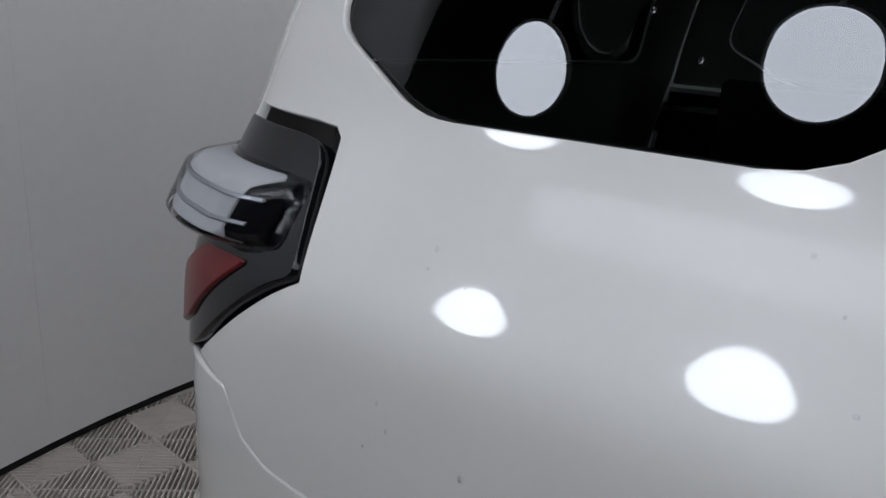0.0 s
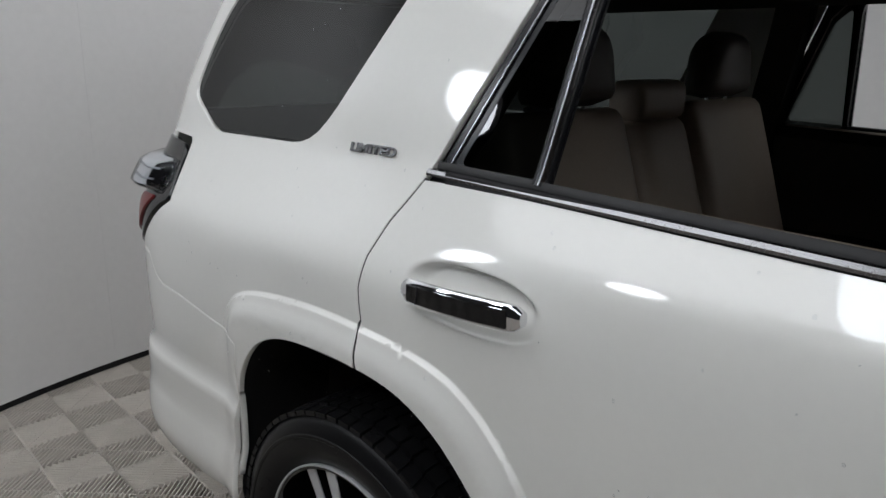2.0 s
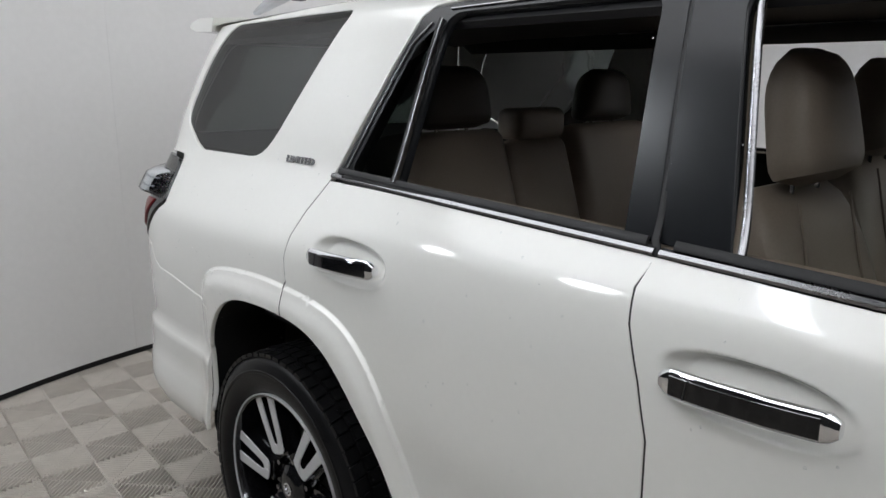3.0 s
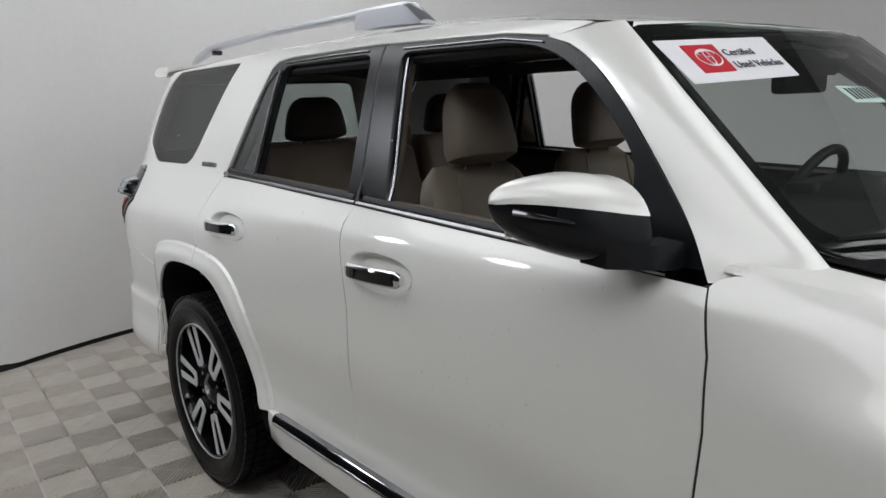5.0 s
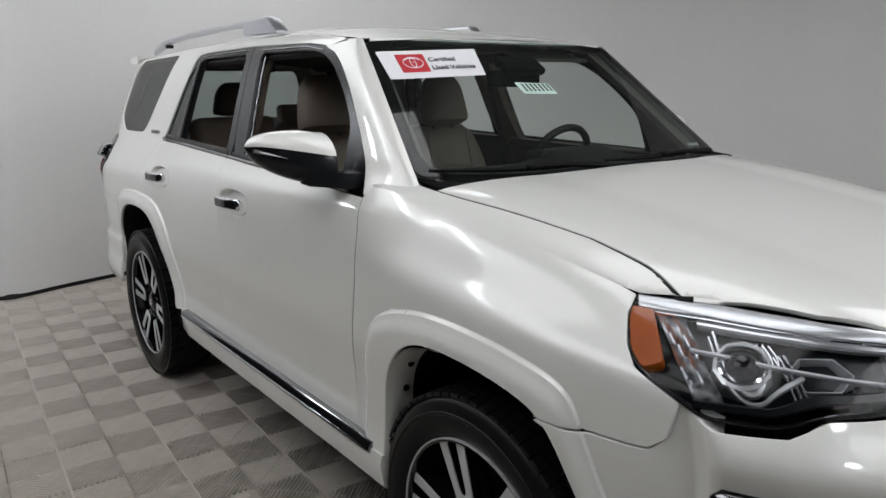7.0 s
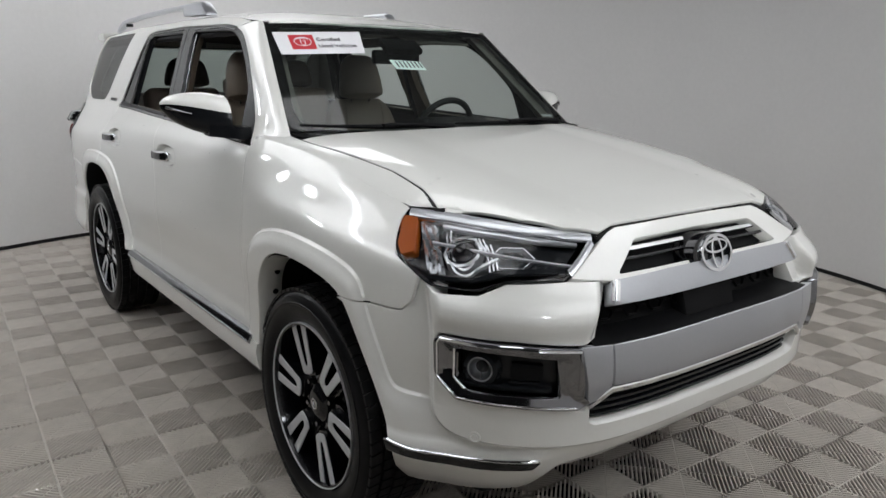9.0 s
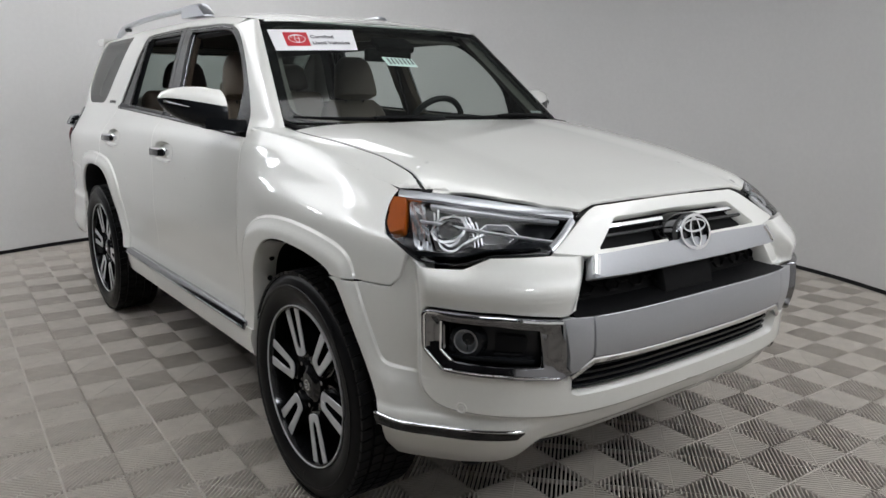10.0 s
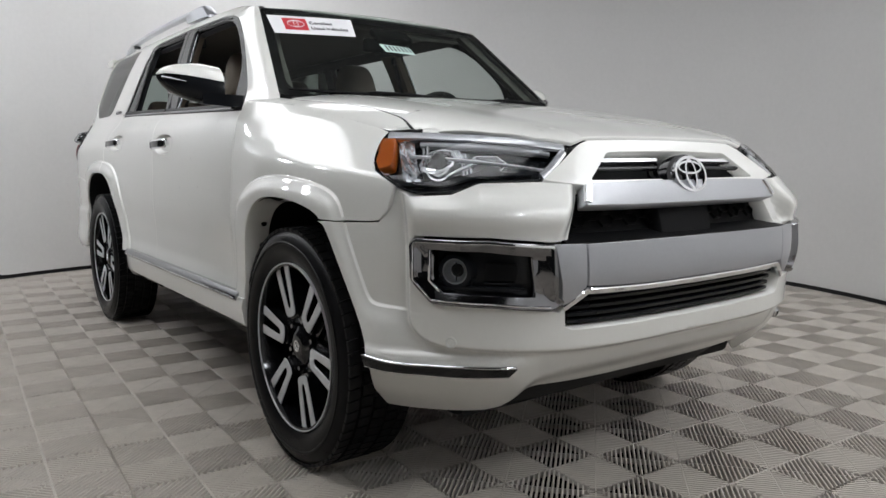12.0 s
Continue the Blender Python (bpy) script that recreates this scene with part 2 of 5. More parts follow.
AMBER = mat("amber_reflector", (.45, .10, .008), .3, coat=.2, vary=.1, scale=60)
RED = mat("red_reflector", (.14, .004, .006), .28, spec=.3, coat=.2, vary=.15, scale=80)
STICKER = mat("white_sticker", (.78, .78, .80), .45, vary=.01)
STICKER_RED = mat("red_print", (.52, .018, .03), .45)
INK = mat("dark_ink", (.06, .06, .07), .5)
GREEN_TAPE = mat("pale_green_tape", (.55, .72, .66), .5)
WALL = mat("studio_wall_white", (.76, .75, .74), .55, vary=.03, scale=1.3, bump=.0004, bump_scale=60)
CEIL = mat("dark_ceiling", (.03, .03, .032), .9, vary=.1, scale=2)
TILE = mat("grey_vinyl_tile", (.50, .46, .41), .5, vary=.15, scale=13, rough_vary=.1, bump=.0003, bump_scale=500)
# near black on purpose: the shade between the ribs is put into this colour
GAP_SHADE = mat("tile_gap_shade", (.004, .004, .004), .9, spec=.05, vary=.2, scale=12)
GROOVE = mat("dark_joint", (.012, .012, .013), .8)
LAMP_GLOW = glow("lamp_diffuser", (.90, .95, 1.0), LAMP_POWER)
PANEL_GLOW = glow("panel_diffuser", (.96, .98, 1.0), PANEL_POWER)
# for the added black stretch of wall that keeps reflections dark
BLOCKER = mat("blocker_black", (.012, .012, .013), .95, vary=.2, scale=4)
HOUSING = mat("lamp_housing", (.5, .5, .5), .5)

# ---- mesh tools ----
def grid_depth(loop, pts):
    """edge_depth for many points at once."""
    p, best, inside = np.asarray(pts), np.full(len(pts), 9.0), np.zeros(len(pts), bool)
    for (ax, ay), (bx, by) in zip(loop, loop[1:] + loop[:1]):
        x, y = p[:, 0], p[:, 1]
        if ay != by:
            inside ^= ((ay > y) != (by > y)) & (x < ax + (y - ay) * (bx - ax) / (by - ay))
        dx, dy = bx - ax, by - ay
        t = np.clip(((x - ax) * dx + (y - ay) * dy) / (dx * dx + dy * dy + 1e-12), 0, 1)
        best = np.minimum(best, np.hypot(x - ax - t * dx, y - ay - t * dy))
    return np.where(inside, best, -best)


def rounded(loop, r=.03, n=5, closed=True):
    """The loop with its corners rounded off over the length r (or a length for each corner)."""
    out, k = [], len(loop)
    for i, p in enumerate(loop):
        rr = r[i] if isinstance(r, (list, tuple)) else r
        if rr <= 0 or (not closed and i in (0, k - 1)):
            out.append(tuple(p))
            continue
        a, b, p = Vector(loop[i - 1]), Vector(loop[(i + 1) % k]), Vector(p)
        s = p + (a - p).normalized() * min(rr, (a - p).length * .49)
        e = p + (b - p).normalized() * min(rr, (b - p).length * .49)
        for j in range(n + 1):
            t = j / n
            out.append(tuple(s * (1 - t) ** 2 + p * 2 * t * (1 - t) + e * t * t))
    return out


def resample(loop, step, closed=True):
    out = []
    ends = loop[1:] + loop[:1] if closed else loop[1:]
    for a, b in zip(loop, ends):
        n = max(1, int(math.dist(a, b) / step + .5))
        out += [tuple(a[k] + (b[k] - a[k]) * i / n for k in range(len(a))) for i in range(n)]
    return out if closed else out + [loop[-1]]


def shrink(loop, d):
    """The loop moved inwards by d."""
    area = sum(a[0] * b[1] - b[0] * a[1] for a, b in zip(loop, loop[1:] + loop[:1]))
    s, out, k = (1 if area > 0 else -1), [], len(loop)
    for i, p in enumerate(loop):
        a, b = loop[i - 1], loop[(i + 1) % k]
        n = Vector((-(b[1] - a[1]), b[0] - a[0]))
        n = n.normalized() if n.length > 1e-9 else Vector((0, 0))
        out.append((p[0] + n.x * d * s, p[1] + n.y * d * s))
    return out


def patch(loop, fn, step=.02, holes=(), gap=.0036, depth=.014, extra=(), free=None):
    """A trimmed piece of the surface fn(a, b), with rolled edges but where free(a, b) holds; gives vertices, normals and faces."""
    from mathutils.geometry import delaunay_2d_cdt
    line = shrink(loop, gap)
    if free:
        line = [a if free(*a) else b for a, b in zip(loop, line)]
    loops = [resample(line, step)] + [resample(shrink(h, -gap), step) for h in holes]
    pts, edges = [], []
    for lp in loops:
        o = len(pts)
        pts += lp
        edges += [(o + i, o + (i + 1) % len(lp)) for i in range(len(lp))]
    a, b = np.array(loops[0]).min(0), np.array(loops[0]).max(0)
    gx, gy = np.meshgrid(np.arange(a[0] + step / 2, b[0], step), np.arange(a[1] + step / 2, b[1], step))
    cand = np.column_stack([gx.ravel(), gy.ravel()])

    def depth_in(c):
        d = grid_depth(loops[0], c)
        for lp in loops[1:]:
            d = np.minimum(d, -grid_depth(lp, c))
        return d
    if len(cand):
        if len(extra):
            ex = np.array(extra)
            ex = ex[depth_in(ex) > .004]
            far = [k for k, c in enumerate(cand) if not len(ex) or np.min(np.abs(ex - c).sum(1)) > step * .6]
            cand = np.vstack([cand[far], ex])
        cand = cand[depth_in(cand) > np.minimum(step * .45, .0039)] if len(extra) else cand[depth_in(cand) > step * .45]
    allp = [Vector(p) for p in pts] + [Vector(p) for p in cand]
    vs, _, fs, *_ = delaunay_2d_cdt(allp, edges, [], 0, 1e-6)
    cen = np.array([(vs[f[0]] + vs[f[1]] + vs[f[2]]) / 3 for f in fs])
    ok = depth_in(cen) > 1e-5
    fs = [tuple(f) for f, k in zip(fs, ok) if k]
    h = 1e-3
    P = [Vector(fn(v.x, v.y)) for v in vs]
    N = [((Vector(fn(v.x + h, v.y)) - p).cross(Vector(fn(v.x, v.y + h)) - p)).normalized() for v, p in zip(vs, P)]
    f0 = fs[0]
    e1, e2 = vs[f0[1]] - vs[f0[0]], vs[f0[2]] - vs[f0[0]]
    if e1.x * e2.y - e1.y * e2.x < 0:
        fs = [f[::-1] for f in fs]
    count = {}
    for f in fs:
        for i in range(3):
            count[(f[i], f[(i + 1) % 3])] = 1
    rim = [(i, j) for i, j in count if (j, i) not in count]
    if free:
        rim = [(i, j) for i, j in rim if not (free(vs[i].x, vs[i].y) and free(vs[j].x, vs[j].y))]
    lat = {}
    for i, j in rim:
        d = (P[j] - P[i]).normalized()
        for k in (i, j):
            lat[k] = lat.get(k, Vector()) + d.cross(N[k])
    idx = {}
    for k, l in lat.items():
        l = l.normalized() if l.length > 1e-6 else Vector((1, 0, 0))
        idx[k] = len(P)
        P += [P[k] + (l - N[k]) * .0016, P[k] + l * .0016 - N[k] * depth]
        N += [(l + N[k]).normalized(), l]
    for i, j in rim:
        a, b = idx[i], idx[j]
        fs += [(j, i, a, b), (b, a, a + 1, b + 1)]
    used = sorted({k for f in fs for k in f})
    new_i = {k: i for i, k in enumerate(used)}
    return [P[k] for k in used], [N[k] for k in used], [tuple(new_i[k] for k in f) for f in fs]


def dress(ob, material, parent, label, kind=""):
    ob.data.materials.append(material)
    ob.parent = parent
    if label:
        ob["label"] = label
    if kind:
        ob["kind"] = kind
    return ob


def mesh_part(name, data, material, parent, label="", flip=False):
    """One mesh object from (vertices, normals, faces); flip: its mirror image on the car's other side."""
    v, n, f = data
    if flip:
        v, n, f = [(p[0], -p[1], p[2]) for p in v], [(p[0], -p[1], p[2]) for p in n], [q[::-1] for q in f]
    me = bpy.data.meshes.new(name)
    me.from_pydata([tuple(p) for p in v], [], f)
    me.shade_smooth()
    me.normals_split_custom_set_from_vertices([tuple(p) for p in n])
    return dress(new(name, me), material, parent, label)


def part(name, bm, material, parent, label="", flip=False, sharp=38, m=None):
    """A bmesh as one mesh object, smooth but for edges sharper than that many degrees."""
    if m is not None:
        bm.transform(m)
    if flip:
        bm.transform(Matrix.Diagonal((1, -1, 1, 1)))
    bmesh.ops.recalc_face_normals(bm, faces=bm.faces)
    bm.normal_update()
    for f in bm.faces:
        f.smooth = True
    for e in bm.edges:
        if len(e.link_faces) == 2 and e.calc_face_angle(0) > radians(sharp):
            e.smooth = False
    me = bpy.data.meshes.new(name)
    bm.to_mesh(me)
    bm.free()
    return dress(new(name, me), material, parent, label)


def box(size, at=(0, 0, 0), bevel=.005, seg=2, bm=None, turn=None):
    """A bevelled block, added to bm where one is given."""
    b = bmesh.new()
    bmesh.ops.create_cube(b, size=1)
    b.transform(Matrix.Diagonal((*size, 1)))
    if bevel:
        bmesh.ops.bevel(b, geom=b.edges[:], offset=min(bevel, min(size) * .45), segments=seg, affect="EDGES", profile=.6)
    if turn is not None:
        b.transform(turn)
    b.transform(Matrix.Translation(at))
    return joined(bm, b)


def joined(bm, b):
    if bm is None:
        return b
    me = bpy.data.meshes.new("tmp")
    b.to_mesh(me)
    b.free()
    bm.from_mesh(me)
    bpy.data.meshes.remove(me)
    return bm


def loft(rings, closed=True, caps=True, bm=None):
    """Faces between rings of equal counts of points."""
    bm = bm or bmesh.new()
    vs = [[bm.verts.new(p) for p in r] for r in rings]
    for a, b in zip(vs, vs[1:]):
        k = len(a)
        for i in range(k if closed else k - 1):
            j = (i + 1) % k
            try:
                bm.faces.new((a[i], a[j], b[j], b[i]))
            except ValueError:
                pass
    if caps and closed:
        bm.faces.new(vs[0])
        bm.faces.new(vs[-1])
    return bm


def lathe(profile, n=64, axis="y", bm=None, closed=False):
    """A turned body: (radius, along) pairs round the y axis."""
    rings = []
    for i in range(n):
        a = 2 * math.pi * i / n
        rings.append([(r * math.cos(a), y, r * math.sin(a)) for r, y in profile])
    bm = bm or bmesh.new()
    vs = [[bm.verts.new(p) for p in r] for r in rings]
    k = len(profile)
    for i in range(n):
        a, b = vs[i], vs[(i + 1) % n]
        for j in range(k if closed else k - 1):
            bm.faces.new((a[j], a[(j + 1) % k], b[(j + 1) % k], b[j]))
    bmesh.ops.remove_doubles(bm, verts=bm.verts[:], dist=1e-5)
    return bm


def tube(path, r, n=10, bm=None, flat=1.0):
    """A round bar along a path; r may be a list."""
    rings, k = [], len(path)
    P = [Vector(p) for p in path]
    up = Vector((0, 0, 1))
    for i, p in enumerate(P):
        d = (P[min(i + 1, k - 1)] - P[max(i - 1, 0)]).normalized()
        s = d.cross(up)
        s = s.normalized() if s.length > 1e-4 else Vector((1, 0, 0))
        t = s.cross(d)
        rr = r[i] if isinstance(r, (list, tuple)) else r
        rings.append([p + s * rr * math.cos(2 * math.pi * j / n) + t * rr * flat * math.sin(2 * math.pi * j / n) for j in range(n)])
    return loft(rings, bm=bm)


def ribbon(pts, fn, half, proud, step=.02):
    """A raised strip on the surface fn along (a, b) points: a box section of that half width, lifted by proud."""
    line = resample(pts, step, False)
    rings = []
    for i, p in enumerate(line):
        a, b = line[max(i - 1, 0)], line[min(i + 1, len(line) - 1)]
        d = Vector((b[0] - a[0], b[1] - a[1])).normalized()
        n = Vector((-d.y, d.x))
        h = 1e-3
        P0 = Vector(fn(*p))
        N = ((Vector(fn(p[0] + h, p[1])) - P0).cross(Vector(fn(p[0], p[1] + h)) - P0)).normalized()
        l, r = Vector(fn(p[0] + n.x * half, p[1] + n.y * half)), Vector(fn(p[0] - n.x * half, p[1] - n.y * half))
        rings.append([l - N * .004, l + N * proud * .6, l * .82 + r * .18 + N * proud, l * .18 + r * .82 + N * proud, r + N * proud * .6, r - N * .004])
    return loft(rings)


def prism(loop, fn, depth, lift=0.0, step=.03, bm=None):
    """A slab that follows the surface fn under a loop of (a, b): its outside lifted by lift, that deep."""
    v, n, f = patch(loop, fn, step, gap=0, depth=depth)
    b = bmesh.new()
    vs = [b.verts.new(p + q * lift) for p, q in zip(v, n)]
    for q in f:
        try:
            b.faces.new([vs[i] for i in q])
        except ValueError:
            pass
    bmesh.ops.remove_doubles(b, verts=b.verts[:], dist=1e-6)
    return joined(bm, b)

# ---- the studio ----
def wall_line(a):
    """The inner face of the round studio wall at the angle a (degrees) about (1.25, .2)."""
    r = 3.72 + 1.9 * sm(203, 222, a) * (1 - sm(375, 425, a)) if a > 150 else 3.72 + 1.9 * (1 - sm(15, 65, a))
    return 1.25 + r * math.cos(radians(a)), .2 + r * math.sin(radians(a)), r


WALL_TOP = 3.6
SEAMS = (190.0, 66.0, 215.0, 335.0)
wall_root = tagged(new("wall_round"), "tall curved white painted studio wall with fine vertical joints", "wall", kind="structure")
marks = sorted(a % 360 for a in SEAMS)
for a0, a1 in zip(marks, marks[1:] + [marks[0] + 360]):
    rings, n = [], max(4, int((a1 - a0) / 3))
    for i in range(n + 1):
        a = a0 + .006 + (a1 - a0 - .012) * i / n
        x, y, r = wall_line(a if a < 360 else a - 360)
        ox, oy = math.cos(radians(a)) * .12, math.sin(radians(a)) * .12
        rings.append([(x, y, .035), (x, y, WALL_TOP), (x + ox, y + oy, WALL_TOP), (x + ox, y + oy, .035)])
    # unseen stretch added in black, so paint, glass and wheels mirror darkness
    dark = a0 >= 214 and a1 <= 336
    part("wall_blocker" if dark else "wall_panel", loft(rings), BLOCKER if dark else WALL, wall_root, "unseen black wall stretch added to darken reflections on the car" if dark else "")
rings = []
for i in range(121):
    x, y, r = wall_line(i * 3 % 360)
    ox, oy = math.cos(radians(i * 3)), math.sin(radians(i * 3))
    rings.append([(x + ox * .015, y + oy * .015, 0), (x + ox * .015, y + oy * .015, .04), (x + ox * .1, y + oy * .1, .04), (x + ox * .1, y + oy * .1, 0)])
tagged(part("baseboard", loft(rings, caps=False), GROOVE, None), "black shadow gap at the foot of the studio wall", "baseboard", kind="structure")

bm = box((13, 13, .1), (1.25, .2, WALL_TOP + .05), 0)
tagged(part("ceiling", bm, CEIL, None), "dark painted studio ceiling", "ceiling", kind="structure")
# slab under the tiles, its colour standing in for shade in the rib gaps
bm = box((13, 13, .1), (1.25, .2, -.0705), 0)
tagged(part("ground", bm, GAP_SHADE, None), "slab under the floor tiles, near black as painted shade in the gaps", "ground", kind="structure")


def flood_lamp(x, y, z, r=.215):
    """A round lamp hung from the ceiling, its face turned to the car."""
    lamp = tagged(new("flood_lamp"), "round white studio lamp hung from the ceiling, lit", "studio lamp", "studio lamps")
    lamp.location = (x, y, z)
    face = Vector((0, 1.6, -1)).normalized() if y < -2 else Vector((-1.6, 0, -1)).normalized()
    m = face.to_track_quat("-Y", "Z").to_matrix().to_4x4()
    part("housing", lathe([(0, .07), (r * .8, .06), (r + .012, .03), (r + .012, -.002), (r, -.002), (r, .01), (0, .01)], 48), HOUSING, lamp, m=m)
    part("diffuser", lathe([(0, -.012), (r * .5, -.009), (r * .97, -.001), (r * .995, .004)], 48), LAMP_GLOW, lamp, "glowing white diffuser", m=m)
    part("stem", tube([(0, 0, .03), (0, 0, WALL_TOP - z)], .012), HOUSING, lamp)
    return lamp


def fill_panel(x, y, hx, hy, z=3.45):
    """A broad white soft light under the ceiling, added out of view as fill."""
    panel = tagged(new("added_fill_panel"), "unseen white soft panel added under the ceiling as fill light", "ceiling light", "ceiling lights")
    panel.location = (x, y, z)
    part("frame", box((2 * hx + .06, 2 * hy + .06, .06), (0, 0, .034), .01), HOUSING, panel)
    part("diffuser", box((2 * hx, 2 * hy, .01), (0, 0, 0), .004), PANEL_GLOW, panel, "glowing white diffuser")
    for sx in (-1, 1):
        part("stem", tube([(sx * hx * .8, 0, .06), (sx * hx * .8, 0, WALL_TOP - z)], .008), HOUSING, panel)


for x, y, z in LAMPS:
    flood_lamp(x, y, z)
for p in PANELS:
    fill_panel(*p)

# ---- the car ----
car = tagged(new("suv"), "pearl white four-door SUV parked with its side windows lowered", "car")
SIDES = (("right", False), ("left", True))


def belt(u):
    return 1.279 - .033 * (u - .1)


def arch_run(k, lo, hi):
    """The wheel arch's edge between two offsets from the axle, rear to front."""
    xw = (0.0, BASE)[k]
    return [(xw + a, b) for a, b in ARCH[k] if lo <= a <= hi and b > .5]


def both(name, data, material, label=""):
    return [mesh_part(name, data, material, car, label, flip) for _, flip in SIDES]


DOOR_BACK = [(.086, 1.273), (.041, 1.194), (.02, 1.13), (.019, 1.07), (.037, .995), (.055, .93)]
DOOR_MID = [(1.05, 1.249), (1.036, 1.2), (1.045, 1.145), (1.078, 1.06), (1.104, .97), (1.112, .76), (1.115, .5)]
DOOR_FRONT = [(2.2, .5), (2.2, .75), (2.216, .97), (2.21, 1.1), (2.193, 1.17), (2.182, 1.21)]
FRAME_TOP = [(.29, 1.672), (.325, 1.694), (.42, 1.703), (.94, 1.706), (1.5, 1.69), (1.68, 1.67), (1.79, 1.617), (1.9, 1.525), (2.0, 1.42), (2.09, 1.32)]
SEAM_REAR = [(-.9, .99), (-.895, .96), (-.852, .907), (-.81, .89), (-.71, .885), (-.526, .86), (-.385, .85)]
SEAM_FRONT = [(2.995, .838), (3.118, .839), (3.22, .843), (3.266, .848), (3.303, .878), (3.325, .945)]
HEADLIGHT = [(3.25, 1.104), (3.41, 1.1), (3.655, 1.087), (3.89, 1.058), (3.758, .964), (3.59, .961), (3.507, .932), (3.37, .929),
             (3.325, .95), (3.234, .996), (3.221, 1.026), (3.225, 1.07)]
QUARTER_WINDOW = rounded([(-.86, 1.70), (-.01, 1.708), (-.28, 1.303), (-.79, 1.3), (-.99, 1.392), (-.958, 1.6)], [.05, .025, .1, .06, .05, .2])
TAIL_LAMP = rounded([(-1.1, 1.264), (-.95, 1.262), (-.9, 1.257), (-.8, 1.123), (-.83, 1.11), (-.975, .985), (-1.1, .93)], [0, .02, .04, .02, .02, .02, 0])

# lines along which the flanks fold: the flares' creases and the cups behind the handles
FOLDS = []
for k, xw in ((0, 0.0), (1, BASE)):
    for d in (-.006, -.001, .003, .007, .0105, .016, .026, .04, .056):
        FOLDS += [(xw + a, c) for a, c in resample(shrink(CREASE[k], d), .012) if c > .3]
for gu, gz in GRIPS:
    for r in (.48, .56, .62, .68, .74, .8, .86, .92, .98, 1.04):
        n = 100
        for i in range(n):
            a = 2 * math.pi * i / n
            c, v = math.cos(a), math.sin(a)
            du = .152 * r * math.copysign(abs(c) ** (2 / 2.4), c)
            FOLDS.append((gu + du, gz - .03 * du + .05 * r * math.copysign(abs(v) ** (2 / 2.4), v)))

TOP = [(-1.1, 1.7), (-.6, 1.715), (.1, 1.735), (.9, 1.738), (1.3, 1.73), (1.6, 1.714), (1.8, 1.69)]
roof_line = spline(TOP)

# the flanks
quarter = [(-1.1, 1.28), (-.95, 1.275), (-.905, 1.272), (-.888, 1.262), (-.795, 1.118), (-.825, 1.1), (-.97, .978)] + SEAM_REAR[1:] + \
          arch_run(0, -.41, .045) + [(.05, .931)] + DOOR_BACK[::-1][1:] + FRAME_TOP[:6] + [(1.775, 1.69)] + [(x, roof_line(x)) for x in [1.72 - .12 * i for i in range(24)]] + [(-1.1, 1.7)]
data = patch(quarter, skin, .014, holes=[QUARTER_WINDOW], extra=FOLDS, free=lambda u, z: z > roof_line(u) - .002 and u < 1.74)
QUARTERS = both("quarter_panel", data, PAINT)
rear_door = DOOR_BACK + arch_run(0, .06, .56) + [(.558, .5)] + DOOR_MID[::-1] + [(u, belt(u)) for u in (.8, .5, .25)]
data = patch(rear_door, skin, .014, extra=FOLDS)
REAR_DOORS = both("rear_door", data, PAINT)
front_door = DOOR_MID + DOOR_FRONT + [(u, belt(u)) for u in (1.9, 1.6, 1.3)]
FRONT_DOORS = both("front_door", patch(front_door, skin, .014, gap=.0036, extra=FOLDS), PAINT)
top_line = [(u, 1.235 - drop(u)) for u in [3.2 - .05 * i for i in range(20)]]
fender_loop = DOOR_FRONT + [(2.195, 1.225)] + top_line[::-1] + [HEADLIGHT[0]] + HEADLIGHT[:7:-1] + SEAM_FRONT[::-1][1:] + \
    arch_run(1, -.37, .21)[::-1] + [(2.42, .5)]
FENDERS = both("fender", patch(fender_loop, skin, .014, gap=.0048, extra=FOLDS, free=lambda u, z: 2.24 < u < 3.21 and z > 1.2335 - drop(u)), PAINT)
rear_bumper = SEAM_REAR[1:] + [(-.395, .75), (-.41, .55), (-.4, .44), (-.6, .4), (-1.1, .38), (2 * UR + 1.1, .38), (2 * UR + .6, .4),
                               (2 * UR + .4, .44), (2 * UR + .41, .55), (2 * UR + .395, .75)] + [(2 * UR - u, z) for u, z in SEAM_REAR[::-1][:-1]]
mesh_part("rear_bumper", patch(rear_bumper, lambda u, z: skin(u, z, .016 * (1 - sm(.655, .7, z))), .025), PAINT, car)

# hood and the fenders' tops: one surface that falls to the body's upper edge
def hood_plain(x, y):
    d = abs(y)
    crease = .005 * sm(.34, .5, d) * (1 - sm(.52, .76, d))
    return 1.262 - drop(min(x, 3.6)) * 1.0 + .03 * (1 - (y / .74) ** 2) + crease - .35 * max(0, x - 3.35) ** 2


LAMP_TOP = [(3.42, 1.104), (3.53, 1.099), (3.655, 1.091), (3.78, 1.076), (3.9, 1.062), (3.96, 1.081), (4.1, 1.085), (4.25, 1.086), (UF, 1.086)]
RIM = [skin(u, 1.235 - drop(u)) for u in [2.1 + .04 * i for i in range(29)]] + [skin(u, z) for u, z in resample([(3.26, 1.103)] + LAMP_TOP, .03, False)]


